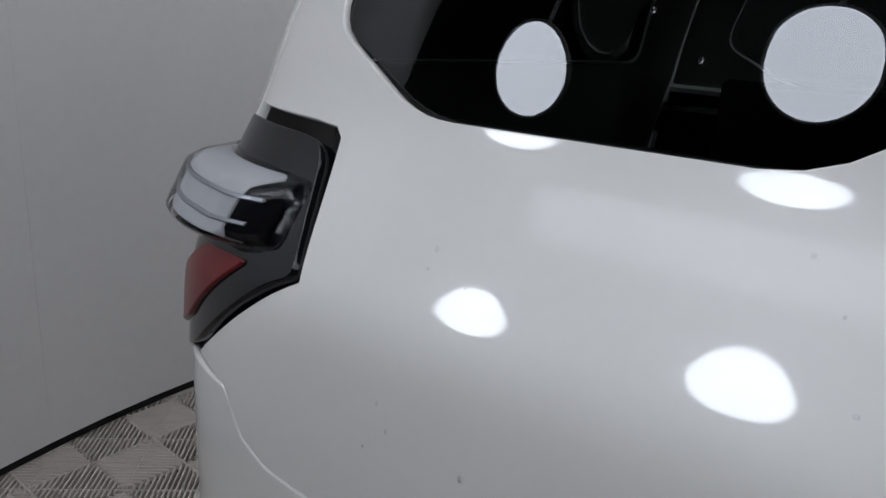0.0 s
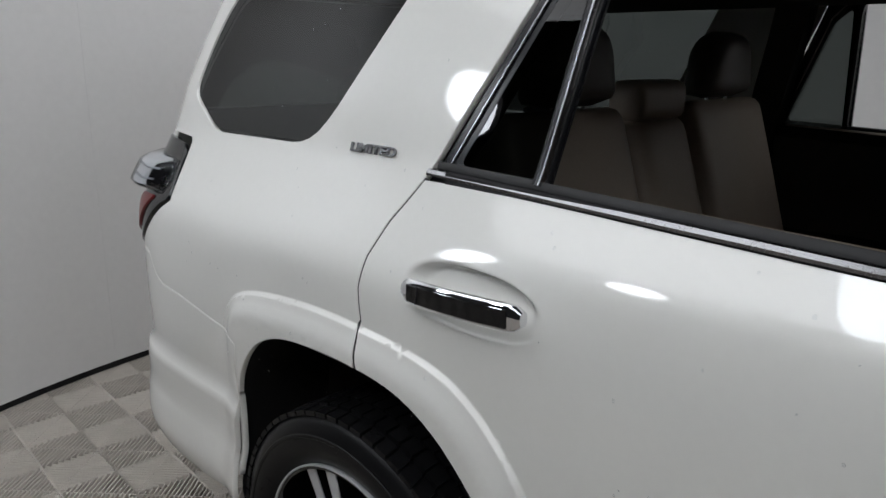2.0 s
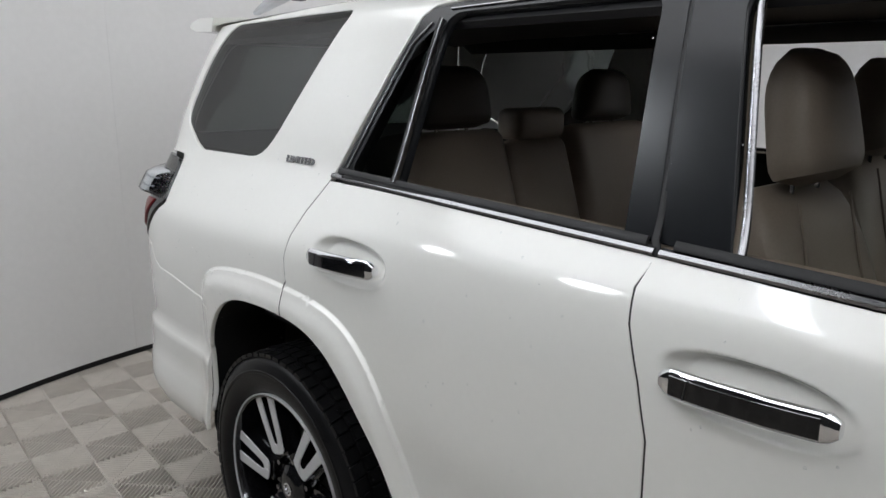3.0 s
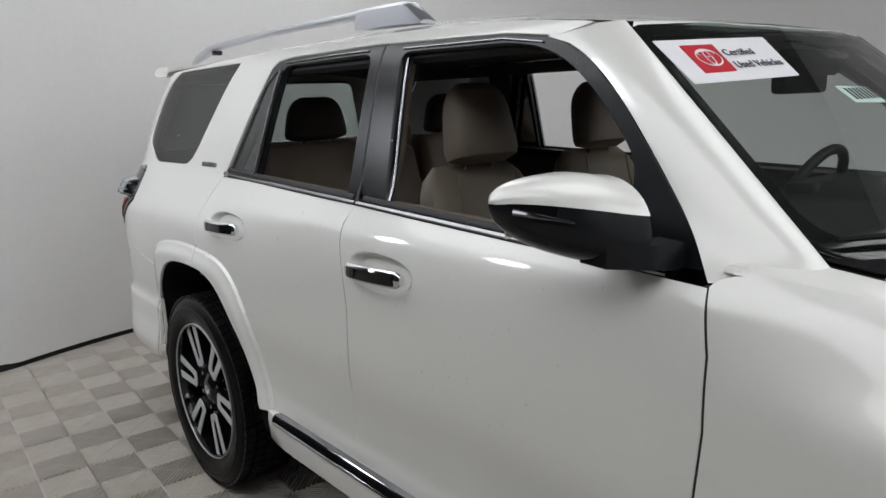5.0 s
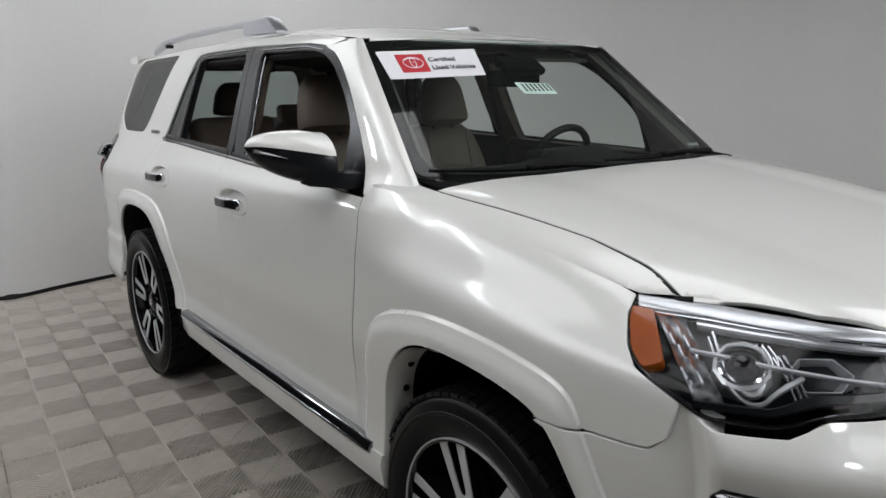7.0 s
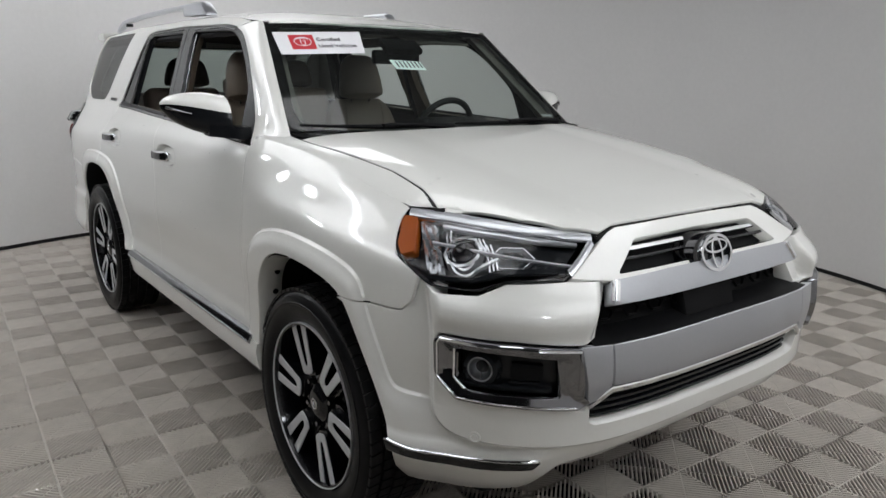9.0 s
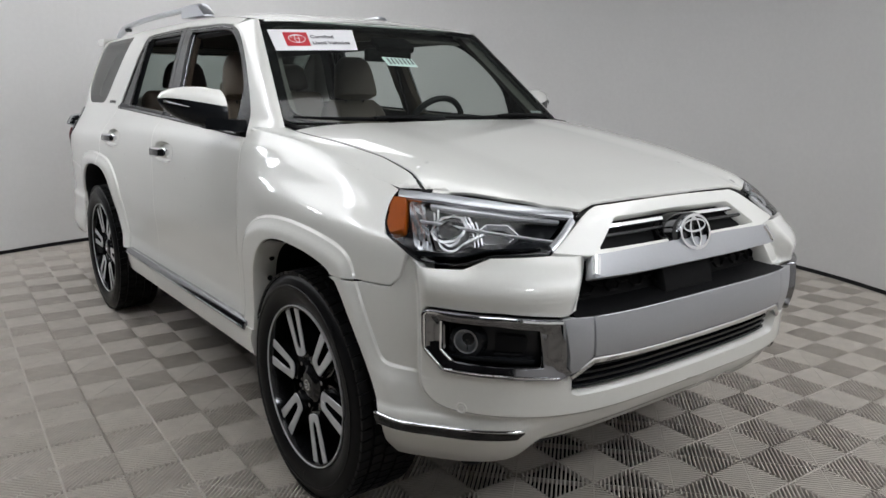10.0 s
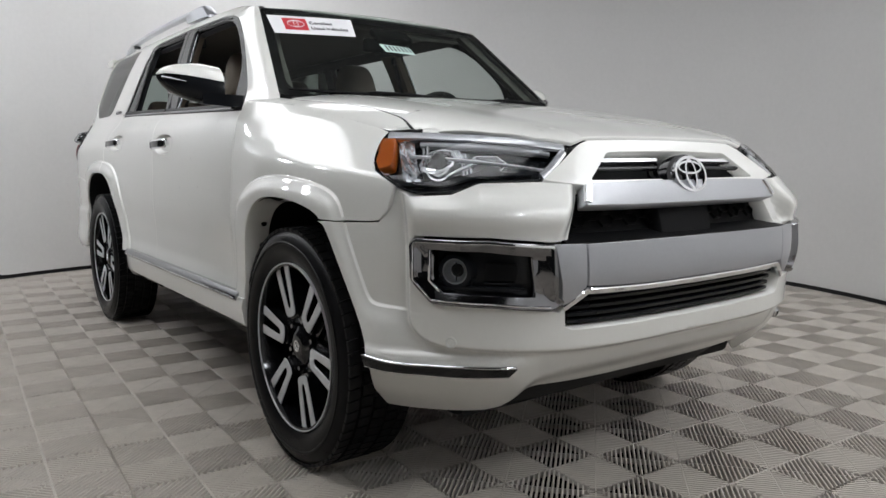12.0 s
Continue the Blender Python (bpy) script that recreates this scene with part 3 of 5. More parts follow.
def hood_top(x, y):
    """The hood's surface; its edge height is that of the nearest place on RIM."""
    yy, best = -abs(y), (9.0, 0.0, 0.0, 0.0)
    for a, b in zip(RIM, RIM[1:]):
        dx, dy = b[0] - a[0], b[1] - a[1]
        t = min(1.0, max(0.0, ((x - a[0]) * dx + (yy - a[1]) * dy) / (dx * dx + dy * dy)))
        px, py = a[0] + dx * t, a[1] + dy * t
        d = math.hypot(x - px, yy - py)
        if d < best[0]:
            best = (d, px, py, a[2] + (b[2] - a[2]) * t)
    d, px, py, pz = best
    return x, y, hood_plain(x, y) - (hood_plain(px, py) - pz) * math.exp(-d / .05)


HOOD_EDGE = [(2.415, -.725), (2.55, -.712), (2.75, -.69), (2.94, -.672), (3.1, -.678), (3.2, -.695)]
HOOD_EDGE += [skin(3.40, 1.1)[:2]]
front = [skin(u, z)[:2] for u, z in LAMP_TOP[1:-1]]
half = HOOD_EDGE + front
hood = half + [(x, -y) for x, y in half[::-1]] + [(2.47, .5), (2.5, .2), (2.5, -.2), (2.47, -.5)]
mesh_part("hood", patch(hood, hood_top, .014, gap=.0062, depth=.012), PAINT, car)
outer = [skin(u, z)[:2] for u, z in [(2.2, 1.235)] + top_line[::-1] + [(3.26, 1.102), (3.33, 1.101)]]
OUTER_LOOP = outer + [(3.0, 0), (2.2, 0)]
strip = outer + HOOD_EDGE[::-1] + [(2.3, -.73), (2.24, -.72)]
for _, flip in SIDES:
    part("hood_gutter", tube([Vector(hood_top(x, y)) - Vector((0, 0, .0075)) for x, y in resample(HOOD_EDGE, .03, False)], .007, 8), WELL, car, "", flip)
    part("hood_gutter", tube([Vector(hood_top(x - .006, y)) - Vector((0, 0, .022)) for x, y in resample(front + [(front[-1][0], 0)], .03, False)], .008, 8), WELL, car, "", flip)
both("fender_top", patch(strip, hood_top, .018, gap=.0052, depth=.012, free=lambda x, y: y < -.6 and 2.24 < x < 3.3 and edge_depth(OUTER_LOOP, x, y) < .003), PAINT)

# roof and pillars
roof_mid = spline([(-1.0, 1.74), (-.5, 1.772), (.2, 1.796), (.9, 1.795), (1.4, 1.77), (1.7, 1.728), (1.9, 1.69)])
roof_edge = spline(TOP[:-1] + [(1.75, 1.698), (1.9, 1.674)])


def roof_half(x):
    return -skin(x, roof_edge(x))[1] if x > -.8 else .61


def roof_top(x, y):
    e = roof_edge(x)
    return x, y, e + (roof_mid(x) - e) * (1 - min(1, abs(y) / roof_half(x)) ** 3)


def screen(y, z):
    return 1.84 + (1.682 - z) * 1.22 + .06 * (1 - (y / .62) ** 2), y, z


roof = [(-.93, -.6)] + [(x, -roof_half(x)) for x in [-.8 + .12 * i for i in range(22)]] + [(1.83, -.6), (1.862, -.4), (1.885, -.2), (1.892, 0)]
roof = roof + [(x, -y) for x, y in roof[::-1][1:]]
mesh_part("roof", patch(roof, roof_top, .03, gap=0, free=lambda x, y: abs(y) > .55), PAINT, car)
pillar_rings = []
for i in range(25):
    z = 1.215 + (1.69 - 1.215) * i / 24
    pts = eased(FRAME_TOP[5:] + [(2.182, 1.21)], 2)
    ub = next((a[0] + (b[0] - a[0]) * (a[1] - z) / (a[1] - b[1]) for a, b in zip(pts, pts[1:]) if b[1] <= z <= a[1]), 1.65) + .003
    ye = .6 + (1.682 - z) / .395 * .121
    a, c = Vector(skin(ub, z)), Vector(screen(-ye, z))
    b = Vector((c.x - .012, skin(c.x, z)[1] + .004, z))
    ring = []
    for j in range(11):
        t = j / 10
        ring.append(a * (1 - t) ** 2 + b * 2 * t * (1 - t) + c * t * t)
    pillar_rings.append(ring)
for _, flip in SIDES:
    part("front_pillar", loft(pillar_rings, closed=False), PAINT, car, flip=flip)

# windscreen
wind = rounded([(-.6, 1.683), (-.3, 1.698), (0, 1.702), (.3, 1.698), (.6, 1.683), (.725, 1.28), (.66, 1.25), (.35, 1.225), (0, 1.215), (-.35, 1.225),
                (-.66, 1.25), (-.725, 1.28)], .03)
windscreen = mesh_part("windscreen", patch(wind, screen, .04, gap=.004, depth=.005), CLEAR, car, "clear laminated windscreen")
inner = rounded([(-.56, 1.662), (0, 1.682), (.572, 1.664), (.69, 1.305), (.64, 1.276), (0, 1.246), (-.62, 1.278), (-.672, 1.315)], .03)
mesh_part("windscreen_frit", patch(wind, lambda a, b: Vector(screen(a, b)) - Vector((.005, 0, .004)), .04, holes=[inner], gap=.002, depth=.003), GLOSS_BLACK, windscreen,
          "black ceramic border of the windscreen")

def pane_skin(out):
    """The windows' plane: it runs straight down from the roof where the body turns out to its shoulder."""
    def f(u, z):
        if z > 1.38:
            return skin(u, z, out)
        x, y, _ = skin(u, 1.38, out, False)
        return x, y - .318 * (1.38 - z), z
    return f


def lifted_skin(out):
    return lambda u, z: skin(u, z, out)


# side windows: black frames, belt strips, glass
QUARTER_GLASS = both("quarter_window", patch(shrink(QUARTER_WINDOW, -.004), pane_skin(-.005), .03, depth=.004), PRIVACY, "dark privacy glass")
for g in QUARTER_GLASS:
    g.visible_shadow = False
rear_frame = [(.115, belt(.115) + .014)] + FRAME_TOP[:4] + [(.985, 1.703), (1.03, belt(1.03) + .014)]
vent_hole = rounded([(.165, belt(.165) + .03), (.3, 1.6), (.348, 1.638), (.328, belt(.3) + .03)], .01)
rear_open = rounded([(.345, belt(.345) + .018), (.378, 1.672), (.932, 1.678), (.968, belt(.968) + .018)], [.015, .05, .04, .015])
data = patch(rear_frame, pane_skin(-.002), .02, holes=[rear_open, vent_hole], depth=.03)
for d, flip in zip(REAR_DOORS, (False, True)):
    mesh_part("window_frame", data, SATIN_BLACK, d, "satin black window frame", flip)
front_frame = [(1.036, belt(1.036) + .014), (.99, 1.703)] + FRAME_TOP[4:] + [(2.176, 1.222)]
front_open = rounded([(1.165, belt(1.165) + .018), (1.088, 1.672), (1.58, 1.664), (1.73, 1.615), (1.87, 1.505), (1.96, 1.405), (1.975, belt(1.975) + .03)], [.015, .04, .1, .1, .08, .04, .015])
data = patch(front_frame, pane_skin(-.002), .03, holes=[front_open], depth=.03)
for d, flip in zip(FRONT_DOORS, (False, True)):
    mesh_part("window_frame", data, SATIN_BLACK, d, "satin black window frame", flip)
vent_glass = shrink(vent_hole, -.004)
data = patch(vent_glass, pane_skin(-.003), .03, gap=0, depth=.004)
for d, flip in zip(REAR_DOORS, (False, True)):
    mesh_part("fixed_pane", data, PRIVACY, d, "small fixed dark window pane", flip)
    part("frame_bead", ribbon([(.385, 1.684), (.7, 1.69), (.91, 1.69)], skin, .0018, .003), SATIN_CHROME, d, "slim bright bead on the frame", flip)
    part("window_divider", ribbon([(.338, belt(.345) + .02), (.366, 1.66)], skin, .009, .006), SATIN_BLACK, d, flip=flip)
    part("divider_bead", ribbon([(.345, belt(.352) + .02), (.373, 1.66)], skin, .0028, .008), SATIN_CHROME, d, "slim bright edge of the divider", flip)
    part("frame_bead", ribbon([(.142, belt(.142) + .03), (.285, 1.61), (.335, 1.655)], skin, .0022, .003), SATIN_CHROME, d, "", flip)
for d, flip in zip(FRONT_DOORS, (False, True)):
    part("frame_bead", ribbon([(1.09, 1.684), (1.5, 1.678), (1.64, 1.66)], skin, .0018, .003), SATIN_CHROME, d, "slim bright bead on the frame", flip)
    part("glass_channel", ribbon([(1.178, belt(1.178) + .02), (1.105, 1.655)], lifted_skin(-.018), .006, .004), SATIN_CHROME, d, "grey glass channel", flip)
for doors, u0, u1 in ((REAR_DOORS, .09, 1.045), (FRONT_DOORS, 1.056, 2.1)):
    for d, flip in zip(doors, (False, True)):
        rings = []
        for i in range(17):
            u = u0 + (u1 - u0) * i / 16
            w, z = -skin(u, belt(u), 0, False)[1], belt(u)
            rings.append([(u, -(w - .004), z), (u, -(w + .004), z + .001), (u, -(w + .0045), z + .006), (u, -(w - .001), z + .012), (u, -(w - .014), z + .013), (u, -(w - .014), z)])
        part("belt_moulding", loft(rings), SATIN_CHROME, d, "bright chrome belt strip", flip)
        part("belt_seal", ribbon([(u0 + .02 + (u1 - u0 - .04) * i / 8, belt(u0 + (u1 - u0) * i / 8) + .02) for i in range(9)], skin, .007, .003), SEAL, d, "", flip)

for doors, line in ((REAR_DOORS, DOOR_BACK), (FRONT_DOORS, DOOR_MID), (FRONT_DOORS, DOOR_FRONT), (FRONT_DOORS, [(1.05, 1.249), (1.036, 1.27), (.99, 1.703)])):
    for d, flip in zip(doors, (False, True)):
        part("door_seal", ribbon(line, lifted_skin(-.0045), .006, .002), SEAL, d, "", flip)

# dark structure behind the joints, wheel wells, floor pan
liner = [(-1.05, .5), (-.46, .5), (-.46, .96), (-.3, 1.0), (.25, 1.0), (.62, .55), (.62, .42), (2.3, .42), (2.32, .85), (2.5, .98), (3.05, .98), (3.2, .85),
         (3.2, 1.06), (2.3, 1.2), (2.15, 1.2), (.1, 1.26), (-.9, 1.24)]
both("inner_panel", patch(liner, lambda u, z: skin(u, z, -.03, False), .06, depth=.004), WELL)
for k, xw in ((0, 0.0), (1, BASE)):
    pts = resample([(xw + a, b) for a, b in ARCH[k]], .05, False)
    rings = []
    for out, sc in ((-.012, 1.0), (-.05, 1.02), (-.42, 1.02)):
        ring = []
        for u, z in pts:
            x, y, zz = skin(u, z)
            ring.append((x, y - out, zz + (.012 if sc > 1 else 0)))
        rings.append(ring)
    for _, flip in SIDES:
        bm = loft(rings, closed=False)
        bm.faces.new([bm.verts.new((p[0], -.5, p[2])) for p in rings[-1]])
        part("wheel_well", bm, WELL, car, "black wheel arch liner", flip)
# the painted return of the front arches behind the wheels, with its bolt holes
pts = [p for p in resample([(BASE + a, b) for a, b in ARCH[1]], .03, False) if p[0] < BASE - .12 and p[1] > .4]
for _, flip in SIDES:
    rings = []
    for o, k in ((.006, .004), (.03, .012), (.085, .016), (.088, .03)):
        ring = []
        for u, z in pts:
            n = Vector((u - BASE, z - .45)).normalized()
            x, y, zz = skin(u - n.x * (k - .026 * (k > .02)), z - n.y * (k - .026 * (k > .02)))
            ring.append((x, skin(u, z)[1] + o, zz))
        rings.append(ring)
    flange = part("arch_flange", loft(rings, closed=False), PAINT, car, "white inner edge of the front wheel arch", flip)
    for z in (.545, .625, .715, .8):
        u = min(pts, key=lambda p: abs(p[1] - z))[0]
        n = Vector((u - BASE, z - .45)).normalized()
        part("bolt_hole", lathe([(0, -.003), (.009, -.003), (.011, 0)], 16), WELL, flange, "", flip,
             m=Matrix.Translation((u - n.x * .0165, skin(u, z)[1] + .05 + (.012 if z > .7 else 0), z - n.y * .0165)) @ Matrix.Rotation(radians(90), 4, "Z"))
part("underbody", box((4.4, 1.34, .2), (1.2, 0, .37), .04), WELL, car)
part("splash_guard", box((.3, 1.3, .05), (3.25, 0, .345), .02), WELL, car, "black undertray behind the front bumper")
part("engine_bay", box((.95, 1.0, .5), (2.85, 0, .72), .04), WELL, car)

# sills
for _, flip in SIDES:
    sec = [(.5, .0), (.5, .035), (.47, .042), (.4, .03), (.36, -.02), (.36, -.12), (.5, -.12)]
    rings = []
    for i in range(31):
        u = .6 + (2.42 - .6) * i / 30
        s = sm(.56, .75, u) * .6 + .4
        rings.append([(u, -(half_width(u, .5) + o * s), z + .006) for z, o in sec])
    sill = part("side_sill", loft(rings), PAINT, car, "white sill below the doors", flip)
    rings = [[(u, -(half_width(u, .5) + o), z) for z, o in ((.507, .006), (.521, .008), (.523, .03), (.512, .042), (.497, .046), (.49, .042), (.5, .03))]
             for u in [.68 + (2.36 - .68) * i / 24 for i in range(25)]]
    part("strip_line", tube([(u, -(half_width(u, .5) + .0465), .499) for u in (.69, 1.2, 1.8, 2.35)], .003, 8), CHROME, sill, "", flip)
    part("sill_strip", loft(rings), DARK_CHROME, sill, "dark chrome strip along the sill", flip)

# ---- wheels ----
def wheel():
    """A wheel about the y axis; its outer face looks to -y."""
    w = new("wheel")
    w.parent = car
    tyre = lathe([(.275, .09), (.29, .118), (.33, .125), (.365, .12), (.385, .108), (.388, .1), (.388, -.1), (.385, -.108), (.37, -.118), (.345, -.126),
                  (.315, -.124), (.29, -.113), (.276, -.1), (.27, -.09)], 96)
    tyre = part("tyre", tyre, RUBBER, w, "black road tyre with a blocky tread", sharp=60)
    bm = bmesh.new()
    blocks, n = [], 66
    for k, (y0, y1, skew) in enumerate(((-.112, -.076, .5), (-.068, -.03, .2), (-.022, .022, -.2), (.03, .068, .2), (.076, .112, -.5))):
        for i in range(n):
            a0 = 2 * math.pi * (i + .35 * (k % 2)) / n
            vs = []
            for r in (.386, .4 if abs(y0 + y1) < .15 else .397):
                for y, s in ((y0, 0), (y1, skew)):
                    for d in (.07, .9):
                        a = a0 + (d + s * .35) * 2 * math.pi / n
                        vs.append(bm.verts.new((r * math.cos(a), y, r * math.sin(a))))
            for f in ((4, 5, 7, 6), (0, 1, 5, 4), (2, 3, 7, 6), (0, 2, 6, 4), (1, 3, 7, 5)):
                bm.faces.new([vs[j] for j in f])
    part("tread", bm, RUBBER, tyre, sharp=20)["kind"] = "stuff"
    part("sidewall_ring", lathe([(.352, -.1255), (.35, -.1275), (.344, -.1275), (.342, -.1255)], 96), RUBBER, tyre)
    rim = part("rim", lathe([(.2805, -.104), (.2815, -.112), (.2805, -.115), (.2775, -.1145), (.2765, -.104)], 96),
               MACHINED, w, "bright machined rim lip")
    part("rim_barrel", lathe([(.2765, -.104), (.2765, -.111), (.27, -.1105), (.264, -.085), (.252, .0), (.25, .1), (.275, .105), (.25, .1), (.25, .035), (.17, .035)], 64), RIM_BLACK, rim, "gloss black rim barrel")
    for i in range(6):
        turn = Matrix.Rotation(radians(60 * i + 30), 4, "Y")
        carrier = part("spoke", box((.19, .03, .1), (.165, -.05, 0), .012, 2), RIM_BLACK, rim, "black spoke with two machined bars", m=turn)
        for s in (-1, 1):
            loop = [(.1, s * .0005), (.102, s * .022), (.11, s * .034), (.2, s * .045), (.2745, s * .0535), (.2762, s * .021), (.2, s * .0165), (.145, s * .013), (.132, s * .009), (.127, s * .0005)]
            part("bar_wall", loft([[(x, y - .03 * max(0, x - .1), z) for x, z in loop] for y in (-.05, -.0925)]), RIM_BLACK, carrier, m=turn)
            part("spoke_bar", loft([[(x, y - .03 * max(0, x - .1), z) for x, z in lp] for y, lp in ((-.0915, loop), (-.0945, loop), (-.0955, shrink(loop, .001)))]), MACHINED, carrier, "machined silver bar", m=turn)
        part("spoke_web", box((.04, .02, .07), (.112, -.075, 0), .01, 2), RIM_BLACK, carrier, m=turn)
    hub = part("hub_cap", lathe([(0, -.093), (.03, -.093), (.042, -.091), (.05, -.085), (.064, -.078), (.07, -.06), (.072, -.03)], 48), RIM_BLACK, w, "gloss black centre cap")
    part("cap_emblem", lathe([(.014, -.0935), (.0145, -.0955), (.019, -.0955), (.0195, -.0935)], 32, bm=lathe([(.006, -.0935), (.0065, -.0955), (.009, -.0955), (.0095, -.0935)], 24)), CHROME, hub)
    for i in range(6):
        a = radians(60 * i)
        part("wheel_nut", lathe([(0, -.088), (.008, -.088), (.0095, -.085), (.0095, -.06)], 6), DARK_CHROME, w, "dark chrome wheel nut",
             m=Matrix.Translation((.084 * math.cos(a), .006, .084 * math.sin(a))))
    part("brake_disc", lathe([(.0, .045), (.165, .045), (.168, .04), (.168, .06), (0, .06)], 48), mat("brake_iron", (.05, .048, .046), .45, .8, vary=.2, scale=20), w)
    return w


first = wheel()
first.matrix_basis = pose(BASE, -.8, .4, 0, -20, 0)
copy_thing(first, pose(0, -.8, .4, 0, -22, 0))
copy_thing(first, pose(BASE, .8, .4, 0, 14, 180))
copy_thing(first, pose(0, .8, .4, 0, 3, 180))

# ---- the nose ----
MID = 4.325


def over(u):
    """The place across the nose from u; the badge sits at MID."""
    return 2 * UF - u + 2 * (MID - UF) * sm(3.4, 3.85, u)


def mirrored(half):
    """A right-hand run of (u, z) points and its image past the middle of the nose."""
    return half + [(over(u), z) for u, z in half[::-1]]


def at_skin(u, z, out=0.0):
    """A pose on the skin: its y axis points into the body, z up along it."""
    p, a, b = Vector(skin(u, z, out)), Vector(skin(u + .002, z)), Vector(skin(u, z + .002))
    p0 = Vector(skin(u, z))
    x, zz = (a - p0).normalized(), (b - p0).normalized()
    n = x.cross(zz).normalized()
    return Matrix.Translation(p) @ Matrix((x, -n, n.cross(x) * -1 if n.cross(x).z < 0 else n.cross(x))).transposed().to_4x4()


def lifted(out):
    return lambda u, z: skin(u, z, out)


# the front mask stands proud of the bumper's sides, rolls in at the mouth and is cut back along its foot
MASK = eased([(3.33, 1.2), (3.34, .97), (3.355, .9), (3.369, .81), (3.369, .7), (3.368, .59), (3.393, .545), (3.448, .516), (3.574, .511), (3.796, .504), (3.924, .5),
              (4.5, .5)], 2) + [(4.5, 1.2)]
FOOT = eased([(3.69, .32), (3.722, .402), (3.77, .444), (3.95, .459), (4.5, .46)], 2) + [(4.5, .2), (3.69, .2)]
mouth_edge = spline([(.76, 3.815), (.815, 3.832), (.91, 3.872), (.954, 3.885), (1.0, 3.9)])


def relief(u, z):
    u = min(u, 2 * UF - u)
    d = edge_depth(MASK, u, z)
    r = .008 if d > .018 else -.016 * (1 - sm(.004, .12, -d)) if d < -.004 else -.016 + .024 * sm(-.004, .018, d)
    if u > 3.7 and .78 < z:
        r -= .034 * (1 - sm(0, .05, mouth_edge(z) - u)) ** 1.5 * sm(.79, .82, z)
    if d > 0 and z > .8:
        r += .02 * sm(.81, .875, z) * (1 - sm(.88, .955, z)) * sm(0, .04, d) * sm(0, .05, mouth_edge(z) - u)
    r += .014 * (1 - sm(.475, .505, z)) * (1 - sm(3.66, 3.78, u))
    if z < .47:
        r -= .034 * sm(0, .06, edge_depth(FOOT, u, z))
    return r


cover_top = SEAM_FRONT + [(3.377, .924), (3.508, .931), (3.587, .96), (3.751, .964), (3.885, .954), (3.872, .91), (3.832, .812), (3.776, .806), (3.611, .818), (3.4, .816),
                          (3.384, .8), (3.386, .698), (3.45, .641), (3.613, .639), (3.772, .628), (3.8, .62), (3.815, .642), (3.822, .58), (3.84, .573), (4.1, .569), (4.3, .567)]
cover_low = [(4.3, .374), (4.0, .376), (3.8, .378), (3.735, .37), (3.674, .318), (3.62, .303), (3.4, .29), (3.27, .296), (3.235, .36), (3.232, .45)] + arch_run(1, .23, .43)[::-1]
cover = cover_top + [(over(u), z) for u, z in cover_top[::-1]] + [(over(u), z) for u, z in cover_low[::-1]] + cover_low
lines = []
for d in (-.008, -.003, .002, .007, .012, .018, .024):
    lines += [(u, z) for u, z in resample(shrink(MASK, d), .014) if z < .98 and u < 4.32]
lines += [(mouth_edge(.82 + .012 * i) - k, .82 + .012 * i) for i in range(11) for k in (.006, .014, .024, .036, .05)]
lines += [(u, z) for d in (.0, .02, .04) for u, z in resample(shrink(FOOT, d), .02) if .33 < z < .465 and u < 4.3]
lines += [(over(u), z) for u, z in lines]
bumper = mesh_part("front_bumper", patch(cover, lambda u, z: skin(u, z, relief(u, z)), .016, depth=.055, extra=lines + [(u, z) for u, z in FOLDS if 2.9 < u < 3.7] + [(over(u), z) for u, z in FOLDS if 2.9 < u < 3.7]), PAINT, car)
mesh_part("lower_lip", patch(mirrored([(3.3, .3), (3.68, .32), (3.76, .37), (4.3, .38)]) + mirrored([(3.35, .27), (4.3, .31)])[::-1], lifted(-.06), .05), WELL, bumper,
          "black air dam under the bumper")

# white grille surround, black grille, bars
surround = [(3.766, .968), (3.898, 1.053), (3.925, 1.066), (3.96, 1.076), (4.15, 1.08), (4.3, 1.081)]
surround = mirrored(surround) + [(over(3.886), .95), (3.886, .95)]
upper = rounded(mirrored([(3.928, .967), (4.022, 1.039), (4.3, 1.043)]), [.006, .014, 0, 0, .014, .006])
grille = mesh_part("grille_surround", patch(surround, lifted(.003), .02, holes=[upper], depth=.05), PAINT, car)
GW = 2 * MID
mesh_part("grille_back", patch([(3.9, .95), (3.99, 1.06), (GW - 3.99, 1.06), (GW - 3.9, .95)], lifted(-.045), .05), MATT_BLACK, grille, "black grille backing")
for z, hw in ((1.012, .0065), (.99, .004)):
    run = [(3.96 + (.03 if z > 1 else .0), z), (4.1, z + .001), (4.25, z + .002)]
    for line in (run, [(over(u), h) for u, h in run]):
        part("grille_slat", ribbon(line, lifted(-.018), hw, .01), CHROME if z > 1 else SATIN_BLACK, grille, "slim chrome grille slat" if z > 1 else "")
bar = rounded([(3.895, .957), (4.1, .961), (GW - 4.1, .961), (GW - 3.895, .957), (GW - 3.88, .902), (GW - 4.1, .9), (4.1, .9), (3.88, .902)], .006)
bar1 = mesh_part("grille_bar", patch(bar, lifted(.02), .02, gap=0, depth=.045), SILVER, car, "wide silver bar across the grille")
for line in ([(3.886, .906), (3.9, .952)], [(GW - 3.886, .906), (GW - 3.9, .952)]):
    part("bar_end", ribbon(line, lifted(.014), .009, .012), CHROME, bar1, "chrome end of the grille bar")
mouth = [(3.84, .93), (GW - 3.84, .93), (GW - 3.8, .78), (3.8, .78)]
mouth_back = mesh_part("intake_back", patch(mouth, lifted(-.085), .06, depth=.004), MATT_BLACK, car, "black lower air intake")
rings = []
